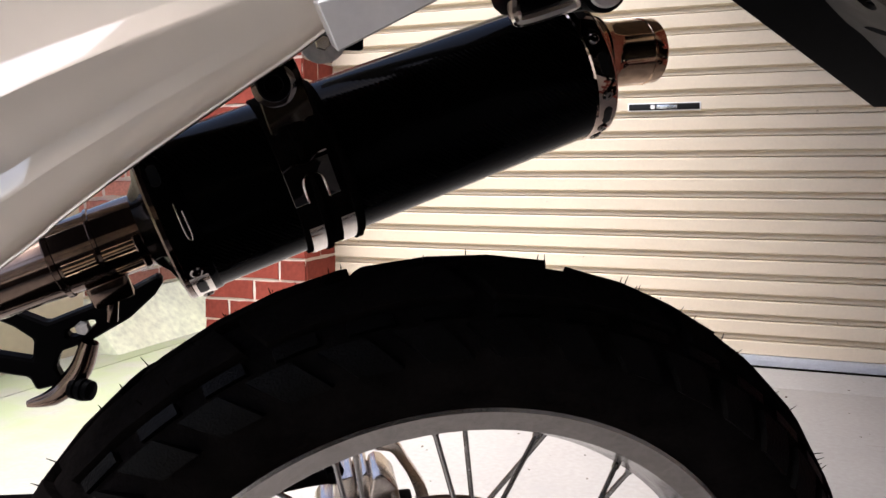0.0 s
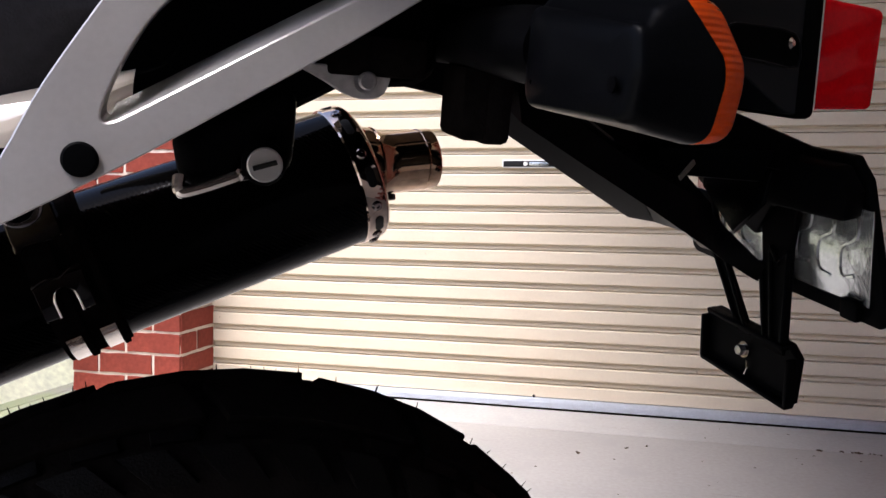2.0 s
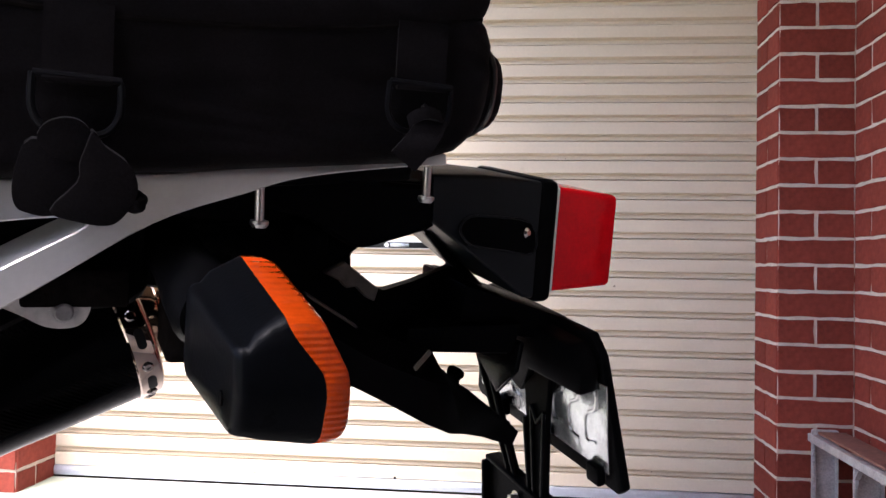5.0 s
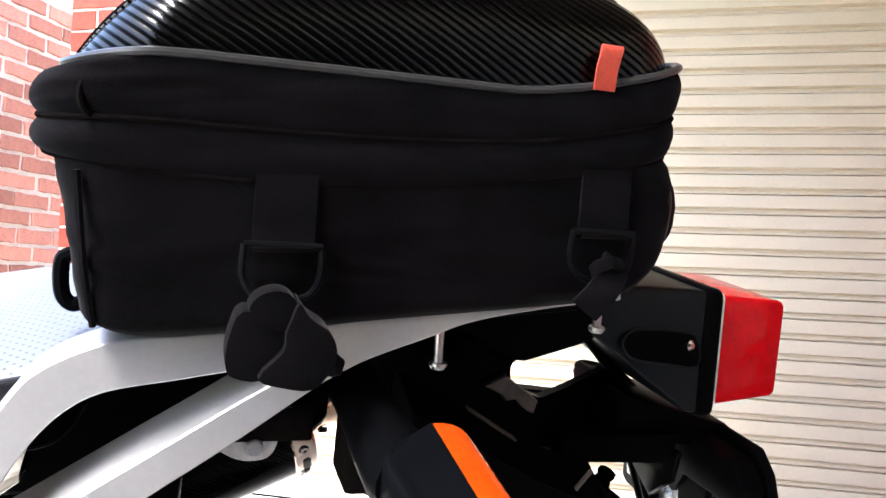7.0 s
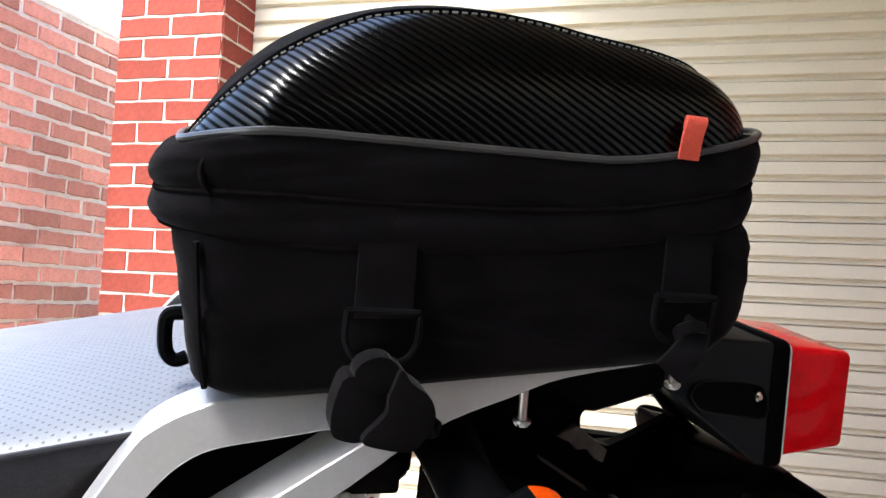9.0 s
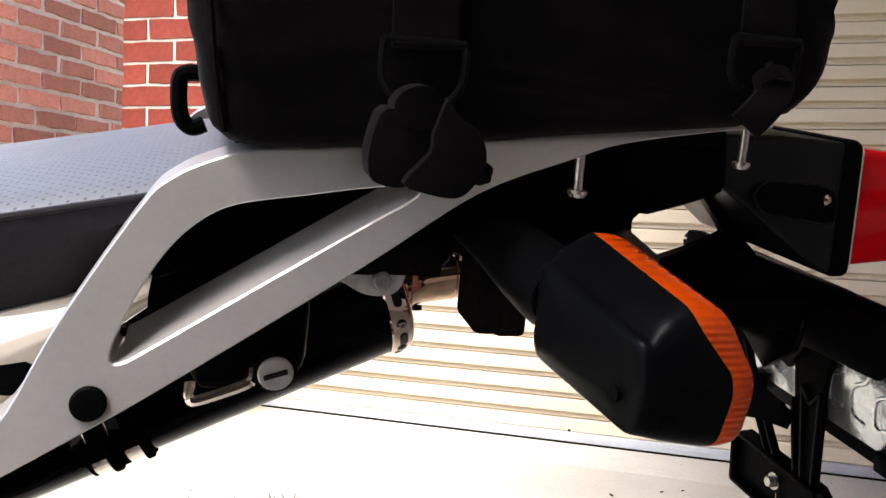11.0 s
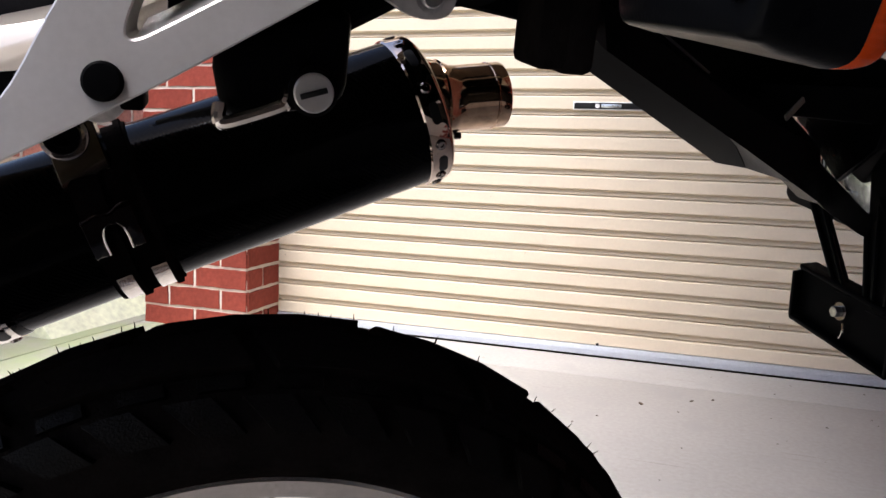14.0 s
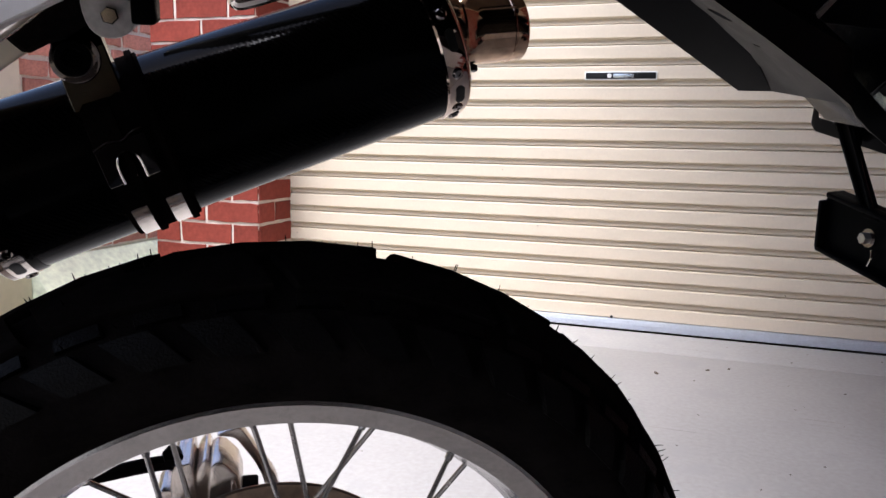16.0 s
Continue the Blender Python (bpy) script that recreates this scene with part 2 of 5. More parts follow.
CARBON = weave_material("carbon_sleeve", 0.0030, 0.001, 0.0025, 0.10, 0.0, -0.5, 0.006)
CARBON.node_tree.nodes["Principled BSDF"].inputs["Specular IOR Level"].default_value = 0.035
CARBON_SHELL = weave_material("moulded_carbon_pattern", 0.0037, 0.0008, 0.0011, 0.19, 0.0, -0.5, 0.045, (0.015, 0.30))
AMBER = lens_material("amber_lens", (0.50, 0.050, 0.0012), 0.12, 0.0023)
RED_LENS = lens_material("red_lens", (0.66, 0.0018, 0.006), 0.08)
RED_LENS.node_tree.nodes["Principled BSDF"].inputs["Specular IOR Level"].default_value = 0.10
RED_TAG = material("red_webbing", (0.60, 0.07, 0.035), 0.7, spread=0.15, scale=90, bump=0.4, bump_scale=900)
STITCH = material("pale_thread", (0.16, 0.15, 0.13), 0.5, spread=0.3, scale=200)
LABEL_BLACK = material("label_black", (0.008, 0.008, 0.008), 0.45, specular=0.2)
LABEL_WHITE = material("label_white", (0.75, 0.75, 0.72), 0.4)
SHADE_BOARD = material("dark_timber", (0.07, 0.055, 0.045), 0.8, spread=0.3, scale=6, bump=0.3)
PLATE_METAL = material("bare_plate_metal", (0.52, 0.54, 0.54), 0.24, 0.85, spread=0.3, scale=40, bump=0.5, bump_scale=60)
OLD_TIMBER = material("weathered_board", (0.22, 0.10, 0.07), 0.8, spread=0.3, scale=12, bump=0.3)


# ---- building blocks ----
def part(name, bm, mat, parent=None, label="", sharp=35):
    """Links a bmesh as one mesh object under a thing or a part."""
    me = bpy.data.meshes.new(name)
    bmesh.ops.recalc_face_normals(bm, faces=bm.faces)
    bm.to_mesh(me)
    bm.free()
    for p in me.polygons:
        p.use_smooth = True
    me.set_sharp_from_angle(angle=radians(sharp))
    me.materials.append(mat)
    ob = new(name, me)
    ob.parent = parent
    if label:
        ob["label"] = label
    return ob


def bevel_new(bm, before, width, segments=2, limit=0.5):
    edges = [e for e in bm.edges if e not in before and e.is_manifold and e.calc_face_angle(0) > limit]
    if edges and width:
        bmesh.ops.bevel(bm, geom=edges, offset=width, segments=segments, affect="EDGES", profile=0.5, clamp_overlap=True)


def add_box(bm, lo, hi, bevel=0.0, m=None, segments=2):
    before = set(bm.edges)
    c, d = (Vector(lo) + Vector(hi)) / 2, Vector(hi) - Vector(lo)
    t = Matrix.Translation(c) @ Matrix.Diagonal((*d, 1))
    vs = bmesh.ops.create_cube(bm, size=1, matrix=t)["verts"]
    if m:
        bmesh.ops.transform(bm, matrix=m, verts=vs)
    bevel_new(bm, before, bevel, segments)
    return bm


def smooth_line(pts, n=6, closed=False):
    """Points of a curve through pts."""
    p, out = [Vector(v) for v in pts], []
    k = len(p)
    for i in range(k if closed else k - 1):
        a, b, c, d = (p[(i + j) % k] if closed else p[min(max(i + j, 0), k - 1)] for j in (-1, 0, 1, 2))
        for s in range(n):
            t = s / n
            out.append(0.5 * ((2 * b) + (c - a) * t + (2 * a - 5 * b + 4 * c - d) * t * t + (3 * b - a - 3 * c + d) * t ** 3))
    if not closed:
        out.append(p[-1])
    return out


def add_plate(bm, loops, front, back, bevel=0.0, segments=2):
    """A flat piece with an outline and holes; front and back turn its flat points into places."""
    before = set(bm.edges)
    sides = []
    for f in (front, back):
        edges, rings = [], []
        for loop in loops:
            vs = [bm.verts.new(f(*p)) for p in loop]
            rings.append(vs)
            edges += [bm.edges.new((vs[i], vs[(i + 1) % len(vs)])) for i in range(len(vs))]
        bmesh.ops.triangle_fill(bm, edges=edges, use_beauty=True)
        sides.append(rings)
    for a, b in zip(*sides):
        for i in range(len(a)):
            j = (i + 1) % len(a)
            bm.faces.new((a[i], a[j], b[j], b[i]))
    bmesh.ops.recalc_face_normals(bm, faces=bm.faces)
    bevel_new(bm, before, bevel, segments)
    return bm


def side_plate(bm, loops, y0, y1, bevel=0.0):
    """A plate whose outline lies in the fore-and-aft plane, from y0 to y1 (numbers, or functions of x and z)."""
    f0 = y0 if callable(y0) else (lambda x, z: y0)
    f1 = y1 if callable(y1) else (lambda x, z: y1)
    return add_plate(bm, loops, lambda x, z: (x, f0(x, z), z), lambda x, z: (x, f1(x, z), z), bevel, 1)


def add_rings(bm, rings, closed_ring=True, caps=True):
    """Skins a row of rings of points."""
    vs = [[bm.verts.new(p) for p in r] for r in rings]
    n = len(vs[0])
    for a, b in zip(vs, vs[1:]):
        for i in range(n if closed_ring else n - 1):
            j = (i + 1) % n
            bm.faces.new((a[i], a[j], b[j], b[i]))
    if caps:
        bm.faces.new(vs[0])
        bm.faces.new(list(reversed(vs[-1])))
    return bm


def axes(u):
    u = Vector(u).normalized()
    v = u.orthogonal().normalized()
    return u, v, u.cross(v)


def add_lathe(bm, origin, u, profile, segs=32, caps=True, a0=0.0, a1=2 * math.pi):
    """Turns (radius, height along u) pairs about an axis."""
    u, v, w = axes(u)
    o = Vector(origin)
    whole = abs(a1 - a0) > 6.28
    k = segs if whole else segs + 1
    rings = [[o + u * h + (v * math.cos(a0 + (a1 - a0) * i / segs) + w * math.sin(a0 + (a1 - a0) * i / segs)) * r for i in range(k)] for r, h in profile]
    return add_rings(bm, rings, whole, caps)


def add_tube(bm, pts, r, segs=10, flat=1.0, up=(0, 1, 0)):
    """A bar swept along pts; r is a radius or one a point; flat squeezes it along up."""
    pts = [Vector(p) for p in pts]
    rad = r if isinstance(r, (list, tuple)) else [r] * len(pts)
    rings = []
    for i, p in enumerate(pts):
        d = (pts[min(i + 1, len(pts) - 1)] - pts[max(i - 1, 0)]).normalized()
        a = Vector(up) - d * d.dot(Vector(up))
        a = a.normalized() if a.length > 1e-4 else d.orthogonal().normalized()
        b = d.cross(a)
        rings.append([p + (a * math.cos(t) * flat + b * math.sin(t)) * rad[i] for t in (2 * math.pi * k / segs for k in range(segs))])
    return add_rings(bm, rings)


def add_strap(bm, pts, width_dir, width, thick):
    """A flat band along pts."""
    pts, w = [Vector(p) for p in pts], Vector(width_dir).normalized()
    rings = []
    for i, p in enumerate(pts):
        d = (pts[min(i + 1, len(pts) - 1)] - pts[max(i - 1, 0)]).normalized()
        n = d.cross(w).normalized()
        rings.append([p + w * a * width / 2 + n * b * thick / 2 for a, b in ((-1, -1), (1, -1), (1, 1), (-1, 1))])
    return add_rings(bm, rings)


def add_block(bm, corners, bevel=0.0, segments=2):
    """A six-sided piece from its four lower and four upper corners."""
    before = set(bm.edges)
    v = [bm.verts.new(c) for c in corners]
    for f in ((3, 2, 1, 0), (4, 5, 6, 7), (0, 1, 5, 4), (1, 2, 6, 5), (2, 3, 7, 6), (3, 0, 4, 7)):
        bm.faces.new([v[i] for i in f])
    bmesh.ops.recalc_face_normals(bm, faces=bm.faces)
    bevel_new(bm, before, bevel, segments)
    return bm


def hexagon(bm, origin, u, r, h):
    return add_lathe(bm, origin, u, [(r * 0.9, 0), (r, h * 0.15), (r, h * 0.8), (r * 0.85, h)], 6)


# ---- the ground ----
bm = bmesh.new()
bmesh.ops.create_grid(bm, x_segments=8, y_segments=8, size=300, matrix=Matrix.Translation((0, 0, -0.03)))
ground = tagged(part("ground", bm, CONCRETE), "grey weathered concrete yard reaching far out", "ground", kind="structure")
pavement = tagged(new("pavement"), "pale grey concrete driveway slabs with sawn joints and green algae", "pavement", kind="structure")
for x0, x1, y0, y1 in ((-0.488, 2.832, -0.257, 0.30), (-0.488, 2.832, -2.05, -0.2595), (-0.488, 2.832, -6, -2.056), (-6, -0.494, -0.162, 4), (-6, -0.494, -6, -0.168)):
    part("slab", add_box(bmesh.new(), (x0, y0, -0.025), (x1, y1, 0), 0.003), CONCRETE, pavement)
for x0, x1, y0, y1 in ((-0.495, -0.487, -6, 0.3), (-0.487, 2.832, -2.057, -2.049), (-0.487, 2.832, -0.2605, -0.256), (-6, -0.495, -0.169, -0.161)):
    part("joint", add_box(bmesh.new(), (x0, y0, -0.024), (x1, y1, -0.0035)), JOINT_FILL, pavement, "mossy joint")

# ---- roller door ----
PITCH, DOOR_W, DOOR_TOP = 0.0705, 2.597, 2.42
roller_door = tagged(new("garage_door"), "cream ribbed steel roller door, closed, with an aluminium bottom rail", "garage door", kind="structure")
prof, k = [(0.0, 0.030)], 0
while True:
    z = 0.0195 + PITCH * k
    if z > DOOR_TOP:
        break
    for dy, dz in ((0.0260, 0.0), (0.0260, 0.0028), (0.0130, 0.0042), (0.0125, 0.0075), (0.0145, 0.0130), (0.0185, 0.0175), (0.0195, 0.0205), (0.0150, 0.0235), (0.0040, 0.0245), (0.0, 0.0262), (0.0, 0.0672), (0.0010, 0.0695), (0.0060, 0.0704)):
        if z + dz > 0.035:
            prof.append((dy, z + dz))
    k += 1
bm = bmesh.new()
cols = [[bm.verts.new((x, y, z)) for y, z in prof] for x in (-0.02, 0.6, 1.3, 2.0, DOOR_W + 0.02)]
for a, b in zip(cols, cols[1:]):
    for i in range(len(prof) - 1):
        bm.faces.new((a[i], b[i], b[i + 1], a[i + 1]))
part("curtain", bm, CREAM, roller_door, sharp=20)
bm = add_box(bmesh.new(), (0.004, -0.010, 0.008), (DOOR_W - 0.004, 0.012, 0.042), 0.002)
for z in (0.012, 0.017, 0.022, 0.027):
    add_box(bm, (0.006, -0.0125, z), (DOOR_W - 0.006, -0.0095, z + 0.0022))
part("bottom_rail", bm, ALUMINIUM, roller_door, "ribbed aluminium bottom rail")
part("seal", add_box(bmesh.new(), (0.004, -0.008, 0.0), (DOOR_W - 0.004, 0.012, 0.009), 0.002), RUBBER, roller_door, "black rubber seal")
part("rivet", add_lathe(bmesh.new(), (1.319, 0.0, 0.0475), (0, -1, 0), [(0.0055, 0), (0.0055, 0.0015), (0.003, 0.003)], 12), LABEL_BLACK, roller_door)
part("rivet", add_lathe(bmesh.new(), (0.21, 0.0, 0.056), (0, -1, 0), [(0.004, 0), (0.004, 0.0012), (0.002, 0.002)], 10), CREAM, roller_door)
# name plate: logo disc and unreadable lettering
plate = part("name_plate", add_box(bmesh.new(), (1.186, -0.004, 0.888), (1.434, 0.0, 0.917), 0.0015), LABEL_WHITE, roller_door, "black and silver name plate")
part("field", add_box(bmesh.new(), (1.190, -0.0052, 0.8915), (1.430, -0.004, 0.9135), 0.0005), LABEL_BLACK, plate)
part("logo", add_lathe(bmesh.new(), (1.272, -0.0052, 0.9025), (0, -1, 0), [(0.008, 0), (0.008, 0.001)], 20), LABEL_WHITE, plate)
part("lettering", add_box(bmesh.new(), (1.285, -0.0062, 0.8955), (1.355, -0.0052, 0.9095), 0.0003), PLATE_METAL, plate)

# ---- bricks ----
BRICK_MESHES = {}


def brick_mesh(length, height, depth, rough, kind, mat):
    key = (round(length, 3), round(height, 3), round(depth, 3), kind)
    if key not in BRICK_MESHES:
        rnd = random.Random(str(key))
        wear = 0.0011 + rough
        along, up = max(2, round(length / 0.036)), 2
        edge = [(length * k / along, 0.0) for k in range(along)] + [(length, height * k / up) for k in range(up)] + [(length * (1 - k / along), height) for k in range(along)] + [(0.0, height * (1 - k / up)) for k in range(up)]
        mx, mz = length / 2, height / 2
        rings = [[], []]
        for x, z in edge:
            x, z = x + rnd.uniform(-wear, wear), z + rnd.uniform(-wear, wear)
            inset = 0.0028 + rnd.uniform(-0.0012, 0.0018)
            rings[0].append(Vector((x, -depth + 0.012, z)))
            rings[1].append(Vector((x + inset * (1 if x < mx else -1), -depth + rnd.uniform(-0.0004, 0.0004) - rough * 0.3, z + inset * (1 if z < mz else -1))))
        bm = add_rings(bmesh.new(), rings, True, False)
        bm.verts.ensure_lookup_table()
        bm.faces.new([bm.verts[len(edge) + k] for k in range(len(edge))])
        bmesh.ops.recalc_face_normals(bm, faces=bm.faces)
        me = bpy.data.meshes.new("brick")
        bm.to_mesh(me)
        bm.free()
        me.materials.append(mat)
        BRICK_MESHES[key] = me
    return BRICK_MESHES[key]


def lay(parent, start, along, z, length, height=0.076, depth=0.05, proud=0.004, rough=0.0006, mat=None, kinds=4, rnd=random, grow=0.003):
    """One brick: along is the direction of its length, its face looks to the right of that."""
    k = rnd.randrange(kinds)
    length, height, z = length + grow, height + grow, z - grow / 2
    start = (start[0] - along[0] * grow / 2, start[1] - along[1] * grow / 2)
    ob = new("brick", brick_mesh(length, height, depth, rough, (k, mat.name), mat))
    d = Vector((*along, 0)).normalized()
    m = Matrix((( d.x, -d.y, 0, 0), (d.y, d.x, 0, 0), (0, 0, 1, 0), (0, 0, 0, 1)))
    out = Vector((d.y, -d.x, 0)) * (proud + rnd.uniform(-1, 1) * rough)
    # mesh depth runs to local -y, so its front face is local y = -depth
    ob.matrix_world = Matrix.Translation(Vector((start[0], start[1], z)) + out - Vector((d.y, -d.x, 0)) * depth) @ m
    ob.parent = parent
    return ob


def course_z(c):
    return (0.0, 0.071) if c == 0 else (0.081 + 0.086 * (c - 1), 0.076)


rnd = random.Random(3)
COURSES = 28
# pier beside the door, a stretcher bond of two bricks by one
pier_a = tagged(part("wall_pier_west", add_box(bmesh.new(), (-0.470, -0.235, -0.02), (0, 0.02, 2.42)), MORTAR), "red brick pier with pale mortar joints", "brick pier", kind="structure")
pier_b = tagged(part("wall_pier_east", add_box(bmesh.new(), (2.597, -0.235, -0.02), (2.835, 0.02, 2.42)), MORTAR), "red brick pier with pale mortar joints", "brick pier", kind="structure")
for c in range(COURSES):
    z, h = course_z(c)
    if c % 2 == 0:
        fronts, reveal = ((-0.470, 0.230), (-0.230, 0.230)), ((-0.232, 0.107), (-0.115, 0.115))
    else:
        fronts, reveal = ((-0.470, 0.110), (-0.350, 0.230), (-0.110, 0.110)), ((-0.232, 0.232),)
    for x, l in fronts:
        lay(pier_a, (x, -0.235), (1, 0), z, l, h, 0.03, mat=BRICK, rnd=rnd)
    for y, l in reveal:
        lay(pier_a, (0, y), (0, 1), z, l, h, 0.03, mat=BRICK, rnd=rnd)
    fronts, reveal = (((2.597, 0.235),), ((-0.0, 0.115), (-0.125, 0.107))) if c % 2 == 0 else (((2.597, 0.112), (2.719, 0.113)), ((0.0, 0.232),))
    for x, l in fronts:
        lay(pier_b, (x, -0.235), (1, 0), z, l, h, 0.03, mat=BRICK, rnd=rnd)
    for y, l in reveal:
        lay(pier_b, (2.597, y), (0, -1), z, l, h, 0.03, mat=BRICK, rnd=rnd)

# lintel over the door and the wall above
lintel = tagged(part("wall_over_door", add_box(bmesh.new(), (-0.47, -0.235, 2.424), (2.835, 0.02, 2.9)), MORTAR), "red brick wall over the garage door", "brick wall", kind="structure")
tagged(part("wall_behind_door", add_box(bmesh.new(), (-0.47, 0.04, -0.02), (2.835, 0.2, 2.9)), CREAM_RENDER), "plain wall closing the garage", "wall", kind="structure")

# red brick wall on the east side, running towards the viewer
east = tagged(part("wall_east", add_box(bmesh.new(), (2.836, -6.0, -0.02), (3.06, 0.02, 2.9)), MORTAR), "red brick side wall with pale mortar joints", "brick wall", kind="structure")
for c in range(COURSES):
    z, h = course_z(c)
    y = -0.24 - (0.12 if c % 2 else 0.0)
    if c % 2:
        lay(east, (2.836, -0.24), (0, -1), z, 0.110, h, 0.03, mat=BRICK, rnd=rnd)
    while y > -2.2:
        lay(east, (2.836, y), (0, -1), z, 0.230, h, 0.03, mat=BRICK, rnd=rnd)
        y -= 0.240

# old wall on the west side, with a capping, on a mossy footing
WX = -0.745
west = tagged(part("wall_west", add_box(bmesh.new(), (WX - 0.22, -0.634, 0.20), (WX, 1.3, 2.0)), OLD_MORTAR), "old uneven red and tan brick wall", "brick wall", kind="structure")
rnd = random.Random(8)
for c in range(24):
    z = 0.208 + 0.0745 * c
    y = 1.28 + rnd.uniform(-0.02, 0.02) - (0.104 if c % 2 else 0.0)
    while y > -0.59:
        l = min(rnd.choice((0.188, 0.192, 0.196)), round(y + 0.63, 3))
        lay(west, (WX, y - l - 0.006), (0, 1), z + rnd.uniform(-0.002, 0.002), l, 0.0600, 0.05, 0.009, 0.0022, OLD_BRICK, 6, rnd, 0.0)
        y -= 0.208
tagged(part("wall_footing", add_block(bmesh.new(), [(WX - 0.22, -0.633, -0.02), (WX + 0.20, -0.633, -0.02), (WX + 0.20, 1.3, -0.02), (WX - 0.22, 1.3, -0.02), (WX - 0.22, -0.633, 0.2), (WX + 0.004, -0.633, 0.2), (WX + 0.004, 1.3, 0.2), (WX - 0.22, 1.3, 0.2)], 0.012), MOSSY), "mossy concrete footing under the old wall", "footing", kind="structure")
tagged(part("wall_coping", add_box(bmesh.new(), (WX - 0.25, -0.634, 2.0), (WX + 0.012, 1.3, 2.035), 0.006), OLD_MORTAR), "worn grey capping on the old wall", "coping", kind="structure")
tagged(part("wall_west_rendered", add_box(bmesh.new(), (WX - 0.22, -6, -0.02), (WX + 0.03, -0.635, 1.15), 0.004), CREAM_RENDER), "cream painted wall beside the driveway", "wall", kind="structure")

# unseen dark roof and low south wall, added to shade the east part
tagged(part("ceiling", add_box(bmesh.new(), (1.2, -6.0, 2.50), (3.06, -0.24, 2.60)), SHADE_BOARD), "unseen dark roof added to shade the driveway", "roof", kind="structure")
tagged(part("wall_south", add_box(bmesh.new(), (1.35, -3.9, -0.02), (2.83, -3.7, 1.45)), SHADE_BOARD), "unseen dark wall added to cut light from the south", "wall", kind="structure")

# ---- motorcycle ----
BIKE = Matrix.Translation((1.3657, -2.373, 0.3062)) @ pose(0, 0, 0, 0, 0, 32) @ pose(0, 0, 0, 12, 0, 0)
bike = tagged(new("motorcycle"), "white and black dual-sport motorcycle leaning on its stand", "motorcycle")
bike.matrix_world = BIKE

# rear wheel
AXLE = (0, 1, 0)
wheel = part("rear_wheel", add_lathe(bmesh.new(), (0, 0, 0), AXLE, [(0.012, -0.075), (0.020, -0.060), (0.024, -0.045), (0.044, -0.036), (0.045, -0.030), (0.026, -0.022), (0.026, 0.022), (0.045, 0.030), (0.046, 0.036), (0.030, 0.046), (0.020, 0.062), (0.012, 0.075)], 32), RIM_ALLOY, bike, "rear wheel hub of cast alloy")
rim_section = [(0.2385, -0.0400), (0.2350, -0.0415), (0.2200, -0.0370), (0.2130, -0.0230), (0.2060, -0.0110), (0.2060, 0.0110), (0.2130, 0.0230), (0.2200, 0.0370), (0.2350, 0.0415), (0.2385, 0.0400), (0.2300, 0.0300), (0.2250, 0.0150), (0.2250, -0.0150), (0.2300, -0.0300), (0.2385, -0.0400)]
rim = part("rim", add_lathe(bmesh.new(), (0, 0, 0), AXLE, rim_section, 96, False), RIM_ALLOY, wheel, "grey alloy spoked rim")


def tyre_point(phi, s, h):
    """A place on the tread: phi round the wheel, s from -1 to 1 across, h above the carcass."""
    a = s * radians(82)
    r, y = 0.2735 + (0.0400 + h) * math.cos(a) ** 0.9, (0.0585 + h * 0.7) * math.sin(a)
    return Vector((r * math.sin(phi), y, r * math.cos(phi)))


half = [(0.2340, 0.0370), (0.2410, 0.0440), (0.2500, 0.0530), (0.2620, 0.0585)]
crown = [(0.2735 + 0.0400 * math.cos(a) ** 0.9, 0.0585 * math.sin(a)) for a in [radians(82) * k / 10 for k in range(-10, 11)]]
section = [(r, -y) for r, y in half] + crown + [(r, y) for r, y in reversed(half)]
bm = add_lathe(bmesh.new(), (0, 0, 0), AXLE, section, 120, False)
tyre = part("tyre", bm, RUBBER, wheel, "black dual-sport tyre with deep tread blocks", 30)
TREADS = 28
# long raked blocks along the middle, then a narrow and a broad shoulder row; angles in degrees
for side in (-1, 1):
    for s0, s1, centre, span, skew, h, repeats, mat in ((0.03, 0.43, 12.4, 23.4, 7.0, 0.0072, TREADS // 2, RUBBER), (0.50, 0.61, -20.6, 5.4, 1.0, 0.0050, 43, TREAD_RUBBER), (0.68, 0.99, -22.4, 5.6, 11.5, 0.0074, 43, TREAD_RUBBER)):
        if side > 0:
            centre += 180.0 / repeats
        rings = []
        for k in range(4):
            s = s0 + (s1 - s0) * k / 3
            mid = centre + skew * (s - (s0 + s1) / 2)
            q = radians(mid - span / 2), radians(mid + span / 2)
            rise = [h * (0.80 + 0.2 * i / 3) for i in range(4)]
            rings.append([tyre_point(q[0], side * s, -0.001)] + [tyre_point(q[0] + 0.004 + (q[1] - q[0] - 0.008) * i / 3, side * s, rise[i]) for i in range(4)] + [tyre_point(q[1], side * s, -0.001)])
        block = part("tread_block", add_rings(bmesh.new(), rings, False, True), mat, wheel, "", 30)
        for i in range(1, repeats):
            ob = new("tread_block", block.data)
            ob.parent = wheel
            ob.matrix_local = pose(0, 0, 0, 0, 360 * i / repeats, 0)
rnd = random.Random(5)
bm = bmesh.new()
for _ in range(220):
    phi, s = rnd.uniform(0, 2 * math.pi), rnd.choice((-0.33, -0.2, -0.05, 0.05, 0.2, 0.33, 0.6, -0.6)) + rnd.uniform(-0.03, 0.03)
    p = tyre_point(phi, s, 0.006)
    d = (tyre_point(phi, s, 0.02) - p).normalized() + Vector([rnd.uniform(-0.25, 0.25) for _ in range(3)])
    add_tube(bm, [p, p + d * rnd.uniform(0.003, 0.0065)], [0.0005, 0.00025], 4)
tagged(part("moulding_hairs", bm, RUBBER, wheel), kind="stuff")

